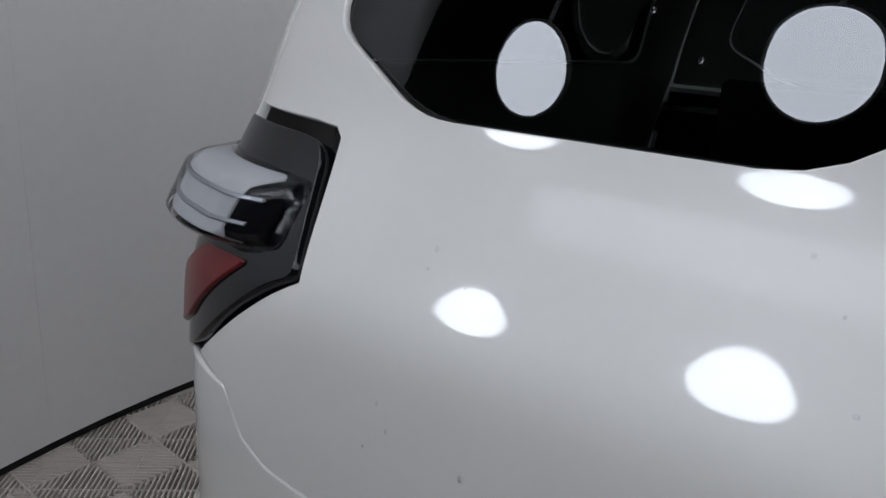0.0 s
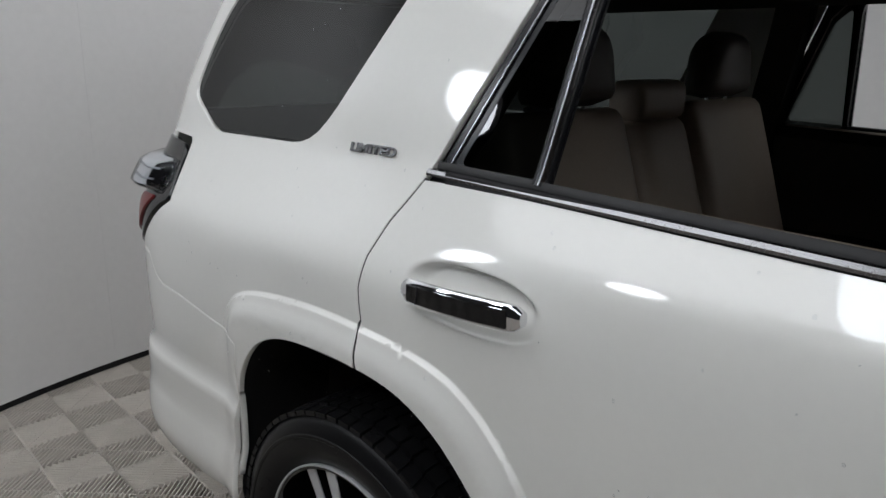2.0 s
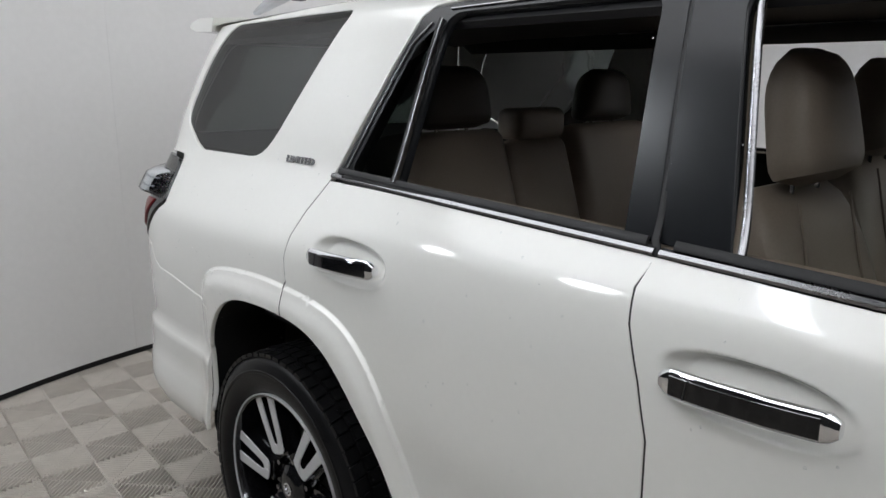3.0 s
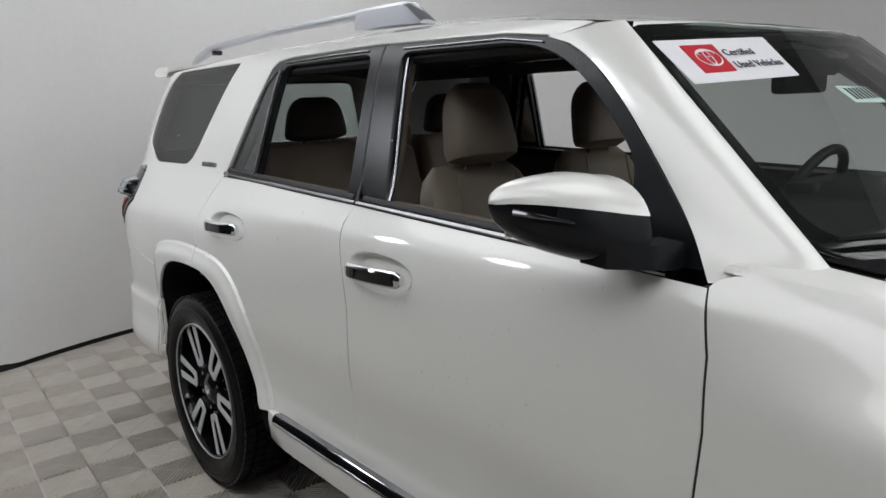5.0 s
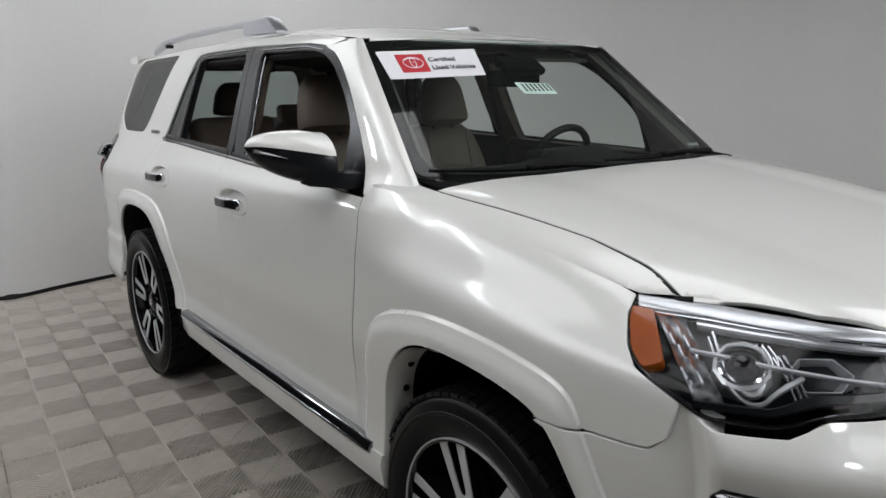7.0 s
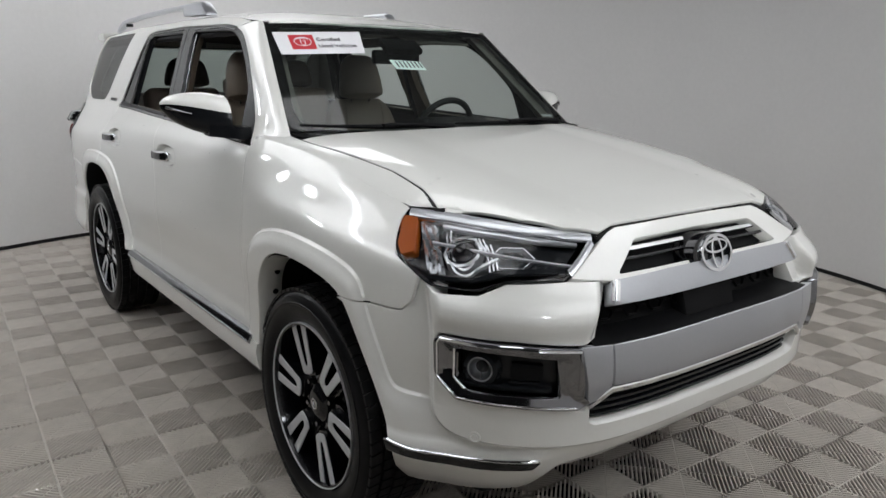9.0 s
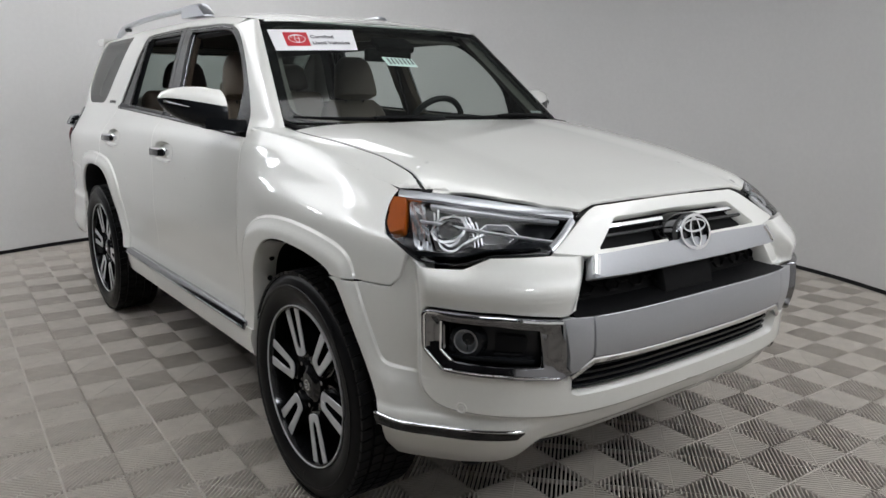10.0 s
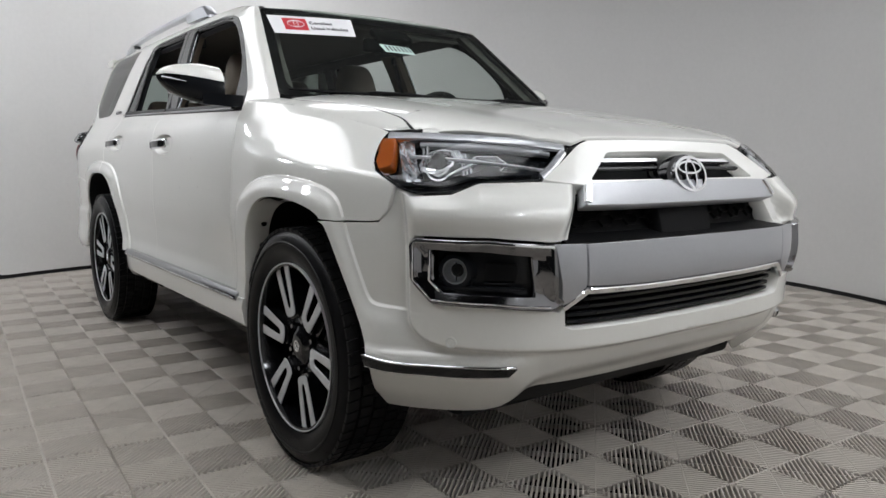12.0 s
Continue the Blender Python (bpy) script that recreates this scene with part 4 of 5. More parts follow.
for i in range(41):
    u = 3.815 + (GW - 2 * 3.815) * i / 40
    a, b = skin(u, .803, .006), skin(u, .818, -.085)
    rings.append([a, b, (b[0], b[1], .80), (a[0], a[1], .79)])
part("intake_shelf", loft(rings), MATT_BLACK, mouth_back, "black shelf above the bumper bar")
for far_side in (False, True):
    for i in range(7):
        for j in range(2):
            cu, cz = 3.895 + i * .052, .852 + j * .036 + (.018 if i % 2 else 0)
            if cz > .9:
                continue
            cu = over(cu) if far_side else cu
            hexa = [(cu + .031 * math.cos(radians(a)), cz + .018 * math.sin(radians(a))) for a in range(0, 361, 60)]
            part("mesh_cell", ribbon(hexa, lifted(-.07), .0024, .005, .03), MATT_BLACK, mouth_back)
mesh_part("sensor_plate", patch(rounded([(4.2, .898), (4.455, .898), (4.445, .806), (4.2, .806)], .008), lifted(-.035), .04, depth=.05), MATT_BLACK, mouth_back, "plain black sensor cover")
# silver bumper bar
bar = [(3.872, .804), (GW - 3.872, .804), (GW - 3.876, .688), (GW - 4.1, .68), (4.1, .68), (3.876, .688)]
bar2 = mesh_part("bumper_bar", patch(bar, lifted(.014), .02, depth=.03), SILVER, car, "broad silver bumper bar")
end = [(3.776, .805), (3.868, .803), (3.872, .69), (3.83, .648), (3.802, .642), (3.795, .7)]
for line in (end, [(over(u), z) for u, z in end]):
    mesh_part("bar_end", patch(line, lifted(.013), .02, depth=.03), SILVER, bar2)
part("bar_trim", ribbon(mirrored([(3.81, .632), (3.876, .676), (4.1, .671), (4.3, .669)]), lifted(.004), .009, .008), CHROME, bar2, "slim chrome trim under the bar")
back = mesh_part("lower_grille", patch(mirrored([(3.8, .68), (4.3, .69)]) + mirrored([(3.82, .56), (4.3, .555)])[::-1], lifted(-.05), .05), MATT_BLACK, car, "black lower grille")
for z in (.588, .608, .63, .652):
    part("grille_slat", ribbon(mirrored([(3.836, z), (4.1, z - .003), (4.3, z - .004)]), lifted(-.03), .0065, .014), SATIN_BLACK, back)

# round badge in the grille: plain rings on a black face that leans back a little
BADGE = Vector(skin(4.337, .976, .026))


def badge_at(a, b, out=0.0):
    return BADGE + Vector((-.28 * b + .96 * out - .35 * a * a, a, .96 * b + .28 * out))


def oval_ring(ra, rb, w, proud, cb=0.0, n=48):
    rings = []
    for i in range(n + 1):
        a = 2 * math.pi * i / n
        rings.append([badge_at((ra + w * k) * math.cos(a), cb + (rb + w * k) * math.sin(a), lift) for k, lift in ((-.5, -.001), (-.4, proud), (.4, proud), (.5, -.001))])
    return loft(rings, closed=False)


plate = part("badge_plate", loft([[badge_at(.096 * k * math.cos(a) - .008, .07 * k * math.sin(a) - .006, o) for a in [2 * math.pi * i / 48 for i in range(48)]]
                                  for k, o in ((1.1, -.07), (1.0, -.006), (.97, -.001), (.9, 0))]), GLOSS_BLACK, car, "black oval behind the front badge")
part("badge", oval_ring(.071, .051, .011, .009), CHROME, plate, "chrome oval badge of plain rings")
part("badge_oval", oval_ring(.023, .044, .008, .008), CHROME, plate)
part("badge_oval", oval_ring(.053, .018, .008, .008, .02), CHROME, plate)

# fog lamp surrounds
fog_loop = rounded([(3.391, .7), (3.389, .798), (3.403, .811), (3.611, .813), (3.776, .801), (3.786, .664), (3.806, .652), (3.772, .634), (3.613, .645), (3.452, .647)], .007)
fog_hole = rounded([(3.448, .784), (3.6, .783), (3.721, .772), (3.733, .664), (3.6, .668), (3.484, .67), (3.448, .703)], .009)
data = patch(fog_loop, lambda u, z: skin(u, z, .02 - .022 * min(1, max(0, edge_depth(fog_loop, u, z) / .04))), .012, holes=[fog_hole], gap=0, depth=.045)
recess = patch(fog_hole, lifted(-.035), .03, gap=-.006, depth=.004)
BOWL_GREY = mat("lamp_bowl_grey", (.62, .625, .64), .25, .6, vary=.15, scale=40)
LAMP_GREY = mat("lamp_reflector", (.6, .61, .63), .18, .9, vary=.15, scale=40)
for _, flip in SIDES:
    bezel = mesh_part("fog_surround", data, DARK_CHROME, car, "dark chrome fog lamp surround", flip)
    mesh_part("fog_recess", recess, SATIN_BLACK, bezel, "black plastic recess", flip)
    part("surround_bead", ribbon([(3.404, .807), (3.611, .8085), (3.772, .797)], lifted(.018), .0045, .004), CHROME, bezel, "bright upper edge", flip)
    part("surround_bead", ribbon([(3.402, .806), (3.3935, .796), (3.395, .702), (3.453, .651), (3.613, .649), (3.77, .639)], lifted(.018), .0022, .003), CHROME, bezel, "", flip)
    part("surround_bead", ribbon([(3.446, .782), (3.446, .702), (3.484, .668), (3.6, .666), (3.731, .662)], lifted(.001), .0035, .005), CHROME, bezel, "", flip)
    part("recess_rib", ribbon([(3.475, .682), (3.6, .684), (3.71, .682)], lifted(-.022), .006, .012), SATIN_BLACK, bezel, "", flip)
    part("recess_rib", ribbon([(3.6, .698), (3.68, .698)], lifted(-.03), .0025, .01), SATIN_BLACK, bezel, "", flip)
    mesh_part("recess_step", patch(rounded([(3.605, .75), (3.69, .745), (3.686, .705), (3.602, .705)], .008), lifted(-.024), .03, gap=0, depth=.012), MATT_BLACK, bezel, "", flip)
    m = at_skin(3.522, .726, -.022)
    fog = part("fog_lamp", lathe([(0, .028), (.012, .022), (.024, .01), (.031, -.006), (.034, -.006), (.034, .03)], 40), SILVER, bezel, "round fog lamp", flip, m=m)
    part("fog_lens", lathe([(0, -.012), (.016, -.011), (.026, -.008), (.032, -.002)], 32), LENS, fog, "", flip, m=m)
    part("fog_rib", box((.003, .004, .05), (.004, -.004, 0), .001), SATIN_BLACK, fog, "", flip, m=m)
    part("fog_rim", lathe([(.034, -.004), (.036, -.01), (.046, -.006), (.056, .012)], 40), SATIN_BLACK, fog, "", flip, m=m)
    band = [(3.212, .473), (3.3, .466), (3.373, .463), (3.507, .468), (3.692, .4685), (3.673, .441), (3.5, .436), (3.371, .434), (3.3, .435), (3.22, .438)]
    strip = mesh_part("bumper_strip", patch(band, lambda u, z: skin(u, z, relief(u, z) + .009), .015, gap=0, depth=.014), CHROME, bumper, "chrome-edged glossy black strip low on the bumper", flip)
    mesh_part("strip_face", patch(shrink(band, .0035), lambda u, z: skin(u, z, relief(u, z) + .0115), .015, gap=0, depth=.004), GLOSS_BLACK, strip, "glossy black face", flip)
    m = at_skin(3.508, .538, .0085)
    sensor = part("parking_sensor", lathe([(0, -.002), (.008, -.002), (.009, 0), (.012, -.003), (.016, -.002), (.017, .004)], 28), PAINT, bumper, "small round parking sensor", flip, m=m)

# headlights
head_loop = rounded(HEADLIGHT, [.02, .05, .05, .008, .01, .04, .03, .03, .03, .03, .02, .02])
lens_data = patch(head_loop, lifted(.003), .02, gap=.003, depth=.02)
ring_data = patch(head_loop, lifted(-.006), .02, holes=[shrink(head_loop, .0045)], gap=.002, depth=.05)
tub_data = patch(head_loop, lifted(-.055), .03, gap=.002, depth=.004)
for _, flip in SIDES:
    lamp = mesh_part("headlight", ring_data, GLOSS_BLACK, car, "clear headlight with amber corner and black housing", flip)
    mesh_part("headlight_tub", tub_data, SATIN_BLACK, lamp, "black lamp housing", flip)
    lens = mesh_part("headlight_lens", lens_data, LENS, lamp, "clear lens", flip)
    lens.visible_shadow = False
    mesh_part("amber_corner", patch(rounded([(3.233, 1.08), (3.29, 1.082), (3.3, 1.006), (3.252, .994), (3.23, 1.018)], .008), lifted(-.009), .012, gap=0, depth=.03), AMBER, lamp, "amber side reflector", flip)
    rows = []
    for a in range(9):
        row = []
        for b in range(9):
            top, low = Vector((3.302, 1.074)).lerp(Vector((3.368, 1.074)), b / 8), Vector((3.36, .951)).lerp(Vector((3.421, .946)), b / 8)
            u, z = top.lerp(low, a / 8)
            row.append(skin(u, z, -.03 + .012 * ((a * 5 + b * 3) % 4) / 3))
        rows.append(row)
    part("corner_reflector", loft(rows, closed=False), LAMP_GREY, lamp, "faceted clear reflector", flip, sharp=5)
    part("lamp_brow", ribbon([(3.258, 1.089), (3.42, 1.085), (3.6, 1.076), (3.74, 1.065), (3.866, 1.05)], lifted(-.01), .009, .006), BOWL_GREY, lamp, "bright upper trim", flip)
    part("brow_line", ribbon([(3.3, 1.073), (3.42, 1.07), (3.6, 1.062), (3.74, 1.052), (3.84, 1.04)], lifted(-.02), .0035, .006), CHROME, lamp, "", flip)
    part("brow_shelf", ribbon([(3.4, 1.059), (3.6, 1.051), (3.82, 1.032)], lifted(-.034), .007, .01), BOWL_GREY, lamp, "", flip)
    part("light_strip", ribbon([(3.365, 1.027), (3.455, 1.024), (3.597, 1.012), (3.7, 1.001), (3.79, .989)], lifted(-.012), .0022, .004), STICKER, lamp, "slim light strip", flip)
    part("inner_trim", ribbon([(3.862, 1.04), (3.815, 1.003), (3.768, .972)], lifted(-.01), .010, .006), BOWL_GREY, lamp, "", flip)
    part("projector_shroud", ribbon(eased([(3.415, 1.045), (3.421, .995), (3.45, .962), (3.486, .96), (3.514, .98), (3.578, 1.003)]), lifted(-.022), .0035, .006), BOWL_GREY, lamp, "", flip)
    part("projector_shroud", ribbon(eased([(3.43, 1.05), (3.433, 1.0), (3.456, .972), (3.482, .97), (3.508, .99), (3.522, 1.03)]), lifted(-.03), .004, .008), BOWL_GREY, lamp, "", flip)
    for k in range(3):
        part("trim_fin", ribbon(eased([(3.512 + .012 * k, 1.04), (3.522 + .012 * k, 1.025), (3.516 + .012 * k, 1.006)]), lifted(-.028), .0022, .006), LAMP_GREY, lamp, "", flip)
    m = at_skin(3.47, 1.008, -.028)
    ring = lathe([(.04, .0), (.046, -.01), (.053, -.008), (.056, .01), (.056, .03)], 10)
    projector = part("projector", ring, BOWL_GREY, lamp, "round projector lamp", flip, sharp=20, m=m @ Matrix.Rotation(radians(18), 4, "Y"))
    part("projector_rim", lathe([(.037, -.006), (.039, -.013), (.043, -.011), (.044, 0)], 40), CHROME, projector, "", flip, m=m)
    part("projector_lens", lathe([(0, -.026), (.012, -.024), (.022, -.018), (.03, -.008), (.035, .004), (.037, .02)], 36), GLOSS_BLACK, projector, "dark glass lens", flip, m=m)
    part("lamp_bowl", lathe([(0, .04), (.02, .034), (.036, .016), (.046, -.006), (.049, -.006), (.049, .03)], 6), BOWL_GREY, lamp, "second reflector lamp", flip, sharp=15, m=at_skin(3.62, 1.0, -.042) @ Matrix.Diagonal((1.25, 1, .8, 1)))
    for k in range(3):
        u = 3.548 + .011 * k
        part("trim_fin", ribbon([(u - .012, 1.026 + .002 * k), (u, .998), (u + .002, .972 + .003 * k)], lifted(-.026), .0026, .006), LAMP_GREY, lamp, "", flip)
    part("lamp_step", prism(rounded([(3.68, 1.012), (3.79, 1.008), (3.735, .975), (3.645, .975)], .006), skin, .03, -.036, .03), SATIN_BLACK, lamp, "", flip)
    part("lower_shelf", ribbon([(3.36, .948), (3.5, .952), (3.585, .974), (3.74, .978)], lifted(-.02), .008, .01), SATIN_BLACK, lamp, "", flip)

# ---- handles, mirrors, rails, lamps, glass details ----
for doors, (gu, gz) in ((REAR_DOORS, GRIPS[0]), (FRONT_DOORS, GRIPS[1])):
    for d, flip in zip(doors, (False, True)):
        rings, face = [], []
        for i in range(25):
            t = i / 24
            du = -.128 + .256 * t
            z0 = gz + .03 * du
            end = min(1, min(t, 1 - t) / .1)
            hh, off = .0225 * (.5 + .5 * math.sqrt(max(0, 1 - (1 - end) ** 2))), .012 + .018 * math.sin(math.pi * min(1, max(0, (t + .02) / 1.04))) ** .45
            base = Vector(skin(gu + du, z0, 0, False))
            ring = []
            for j in range(14):
                a = 2 * math.pi * j / 14
                c, s = math.cos(a), math.sin(a)
                c, s = math.copysign(abs(c) ** .6, c), math.copysign(abs(s) ** .6, s)
                ring.append((base.x, base.y - off - .009 * c, z0 + hh * s))
            rings.append(ring)
            if 1 < i < 23:
                face.append([(base.x, base.y - off - .0115, z0 + hh * k) for k in (.66, .3, -.3, -.66)] + [(base.x, base.y - off, z0 + hh * k) for k in (-.62, .62)])
        handle = part("door_handle", loft(rings), CHROME, d, "chrome door handle", flip)
        part("handle_face", loft(face), GLOSS_BLACK, handle, "glossy dark face of the handle", flip)
        c = Vector(rings[5][0])
        part("handle_joint", ribbon([(c.x, c.z + .016), (c.x - .006, c.z - .016)], lambda u, z, y=c.y: (u, y - .0028, z), .0012, .0006), SEAL, handle, "", flip)

# door mirrors
def mirror_section(y):
    """Centre, half depth and half height of the mirror head at y."""
    t = (abs(y) - .85) / .215
    return 1.99 - .085 * t ** 1.4, .095 * math.sqrt(max(.02, 1 - t ** 3.2)) * (1 - .25 * t), 1.322 + .03 * t ** 1.5, .08 * math.sqrt(max(.02, 1 - t ** 3)) * (1 - .18 * t) * (.88 + .12 * sm(0, .35, t))


MIRROR_WHITE, MIRROR_BLACK, MIRROR_GAP = [], [], []
for i in range(19):
    y = -.852 - .213 * i / 18
    cx, hx, cz, hz = mirror_section(y)
    split = .22 - .2 * (1 - i / 18)
    def pt(a, k=1.0):
        c, s = math.cos(a), math.sin(a)
        c, s = math.copysign(abs(c) ** .75, c), math.copysign(abs(s) ** .85, s)
        lean = .05 * (1 - i / 18)
        return (cx + hx * c * k - lean * (s * .5), y, cz + hz * s * (k if s > 0 else 1.16))
    a0 = math.asin(split)
    MIRROR_WHITE.append([pt(a0 + (math.pi - 2 * a0) * j / 16) for j in range(17)])
    MIRROR_BLACK.append([pt(a0 - (math.pi + 2 * a0) * j / 16, .97) for j in range(17)])
for d, flip in zip(FRONT_DOORS, (False, True)):
    shell = part("door_mirror", loft(MIRROR_WHITE), PAINT, d, "door mirror with a white cap and black base", flip)
    part("mirror_base", loft(MIRROR_BLACK), SATIN_BLACK, shell, "satin black lower housing", flip)
    part("mirror_rim", loft([[(p[0] * .985 + .03, p[1], p[2]) for p in (r[0], r[1], r[-2], r[-1])] for r in MIRROR_BLACK[:-1]], closed=True), GLOSS_BLACK, shell, "", flip)
    arm = loft([[(x + a, y, z + b) for a, b in ((-.03, -.022), (.028, -.026), (.03, .02), (-.028, .024))] for x, y, z in
                ((2.09, -.79, 1.252), (2.08, -.83, 1.252), (2.06, -.87, 1.256), (2.02, -.93, 1.262))])
    part("mirror_arm", arm, SATIN_BLACK, shell, "black mirror arm", flip)
    lens = [Vector(r[1]) for r in MIRROR_BLACK[11:18]]
    part("turn_signal", tube([p + Vector((.006, -.002, -.006)) for p in lens], [.002 + .004 * sm(0, 6, k) for k in range(len(lens))], 8), DARK_CHROME, shell, "slim clear turn signal", flip)
    cx, hx, cz, hz = mirror_section(-.93)
    part("mirror_glass", box((.004, .15, .1), (cx - hx * .93, -.945, cz + .005), .002), CHROME, shell, "mirror glass", flip)

# roof rails
for _, flip in SIDES:
    def rail_ring(x, y, z, hw, hh):
        e = .35 if hh > .015 else .7
        return [(x, y + hw * math.copysign(abs(math.cos(a)) ** e, math.cos(a)), z + hh * math.copysign(abs(math.sin(a)) ** e, math.sin(a))) for a in [2 * math.pi * k / 14 for k in range(14)]]
    spec = [(-.48, 1.79, .02, .012), (-.40, 1.797, .021, .013), (.0, 1.808, .021, .013), (.4, 1.812, .021, .013), (.78, 1.812, .022, .014)]
    rail = part("roof_rail", loft([rail_ring(x, -.548 - .01 * math.sin((x + .5) * 2), z, hw, hh) for x, z, hw, hh in spec]), RAIL, car, "silver roof rail", flip)
    foot = []
    for x, low, top, hw in ((.752, 1.768, 1.823, .026), (.77, 1.765, 1.83, .03), (.9, 1.762, 1.83, .032), (1.0, 1.76, 1.828, .032), (1.035, 1.758, 1.822, .031), (1.095, 1.755, 1.774, .029), (1.1, 1.755, 1.766, .028)):
        c = min(.012, (top - low) * .4)
        foot.append([(x, -.545 + a * hw + (b * .006 if b else 0), low + (top - low) * h - d * c) for a, b, h, d in
                     ((-1, 0, 0, 0), (-1, 0, 1, 1), (-.8, 1, 1, .2), (-.5, 1, 1, 0), (.5, -1, 1, 0), (.8, -1, 1, .2), (1, 0, 1, 1), (1, 0, 0, 0))])
    part("rail_foot", loft(foot), RAIL, rail, "broad silver front foot of the rail", flip, sharp=30)
    spec = [(-.66, 1.742, .014, .008), (-.58, 1.764, .022, .015), (-.46, 1.787, .023, .0152), (-.42, 1.793, .022, .013)]
    part("rail_foot", loft([rail_ring(x, -.55, z, hw, hh) for x, z, hw, hh in spec]), RAIL, rail, "", flip)
    part("rail_joint", box((.03, .04, .02), (-.395, -.55, 1.772), .005), SATIN_BLACK, rail, "", flip)

# tail lamps
BOWL = mat("pale_lamp_bowl", (.5, .505, .51), .5, 0.0, vary=.12, scale=30)
tail_ring = patch(TAIL_LAMP, lifted(.004), .015, gap=.002, depth=.03)
block = rounded([(-.868, 1.214), (-.845, 1.143), (-.92, 1.128), (-1.16, 1.124), (-1.16, 1.222), (-.95, 1.219)], [.012, .012, .02, .03, .03, .02])
for _, flip in SIDES:
    lamp = mesh_part("tail_lamp", tail_ring, GLOSS_BLACK, car, "tail lamp with clear upper lens and red reflector in black", flip)
    def bulge(depth):
        return lambda u, z: skin(u, z, depth + .044 * sm(0, .018, edge_depth(block, u, z)) * (1 - sm(-.93, -.85, u) * .6))
    part_lens = mesh_part("lamp_lens", patch(block, bulge(.006), .01, gap=0, depth=.01), LENS, lamp, "clear bulging lens", flip)
    part_lens.visible_shadow = False
    core = rounded([(-.877, 1.206), (-.86, 1.148), (-.898, 1.136), (-.908, 1.211)], .01)
    mesh_part("lamp_core", patch(core, bulge(.001), .012, gap=0, depth=.02), GLOSS_BLACK, lamp, "", flip)
    mesh_part("lamp_bowl", patch(rounded([(-.915, 1.214), (-.905, 1.134), (-1.15, 1.13), (-1.15, 1.216)], .01), bulge(-.001), .012, gap=0, depth=.02), BOWL, lamp, "bright inner reflector", flip)
    for z in (1.163, 1.19):
        part("lamp_rib", ribbon([(-.885, z), (-.95, z + .002), (-1.12, z + .004)], bulge(-.001), .0025, .004), SILVER, lamp, "", flip)
    mesh_part("red_reflector", patch(rounded([(-.882, 1.122), (-.985, 1.02), (-1.075, .975), (-1.06, 1.05), (-.975, 1.118)], .008), lifted(.01), .015, gap=0, depth=.012), RED, lamp, "red lower reflector", flip)

# tailgate, rear glass, spoiler
gate = [(-1.106, 1.7), (-1.106, 1.275), (-1.12, .93), (-1.14, .8)]
gate = gate[::-1] + [(2 * UR - u, z) for u, z in gate]
rear_hole = rounded([(-1.28, 1.655), (-1.24, 1.33), (2 * UR + 1.24, 1.33), (2 * UR + 1.28, 1.655)], .05)
tailgate = mesh_part("tailgate", patch(gate, skin, .04, holes=[rear_hole]), PAINT, car, "white tailgate")
rear_glass = mesh_part("rear_window", patch(rear_hole, lifted(-.006), .06, gap=-.008, depth=.005), REAR_TINT, tailgate, "tinted rear window")
rear_glass.visible_shadow = False
rings = []
for i in range(25):
    y = -.6 + 1.2 * i / 24
    e = 1 - sm(.5, .6, abs(y)) * .8
    x0 = -.9
    rings.append([(x0 + .02, y, 1.735 + .008 * e), (-1.0, y, 1.74), (-1.06 - .03 * e, y, 1.725), (-1.07 - .03 * e, y, 1.71), (-1.03, y, 1.695 - .005 * e), (x0, y, 1.69)])
part("spoiler", loft(rings), PAINT, car, "white roof spoiler over the rear window")

# cowl and wipers
cowl = [(2.27, -.72), (2.42, -.722), (2.475, -.5), (2.505, -.2), (2.505, .2), (2.475, .5), (2.42, .722), (2.27, .72), (2.33, .5), (2.36, 0), (2.33, -.5)]
part("cowl", prism(cowl, lambda x, y: (x, y, 1.262 - .02 * (1 - (y / .72) ** 2) - .1 * (x - 2.42)), .02, -.012, .05), MATT_BLACK, car, "black plastic cowl")
def on_screen(y, z, out=.0):
    p = Vector(screen(y, z))
    return p + Vector((.634, 0, .773)) * out
for tip, mid, pivot in (((-.69, 1.276), (-.35, 1.262), (-.06, 1.245)), ((-.02, 1.268), (.3, 1.262), (.6, 1.25))):
    pts = [on_screen(*tip, .016), on_screen((tip[0] + mid[0]) / 2, (tip[1] + mid[1]) / 2 - .002, .018), on_screen(*mid, .02), on_screen(mid[0] + .14, mid[1] - .004, .018)]
    wiper = part("wiper", tube(pts, [.004, .007, .009, .004], 8), MATT_BLACK, car, "black windscreen wiper")
    part("wiper_arm", tube([on_screen(*mid, .03), on_screen((mid[0] + pivot[0]) / 2, (mid[1] + pivot[1]) / 2, .035), on_screen(*pivot, .03)], [.007, .009, .014], 8), MATT_BLACK, wiper)
    part("wiper_joint", box((.03, .05, .014), on_screen(*mid, .026), .004), MATT_BLACK, wiper)

# stickers on the windscreen
def on_glass(loop, material, name, parent, label, out=.002, step=.03):
    return mesh_part(name, patch(loop, lambda y, z: tuple(on_screen(y, z, out)), step, gap=0, depth=.0012), material, parent, label)
def lettering(body, size, m, material, name, parent, label="", bold=.0001):
    cu = bpy.data.curves.new("lettering", "FONT")
    cu.body, cu.size, cu.extrude, cu.offset = body, size, .0006, bold
    ob = new("lettering", cu)
    dg = bpy.context.evaluated_depsgraph_get()
    me = bpy.data.meshes.new_from_object(ob.evaluated_get(dg))
    bpy.data.objects.remove(ob)
    me.name = name
    me.transform(m)
    return dress(new(name, me), material, parent, label)
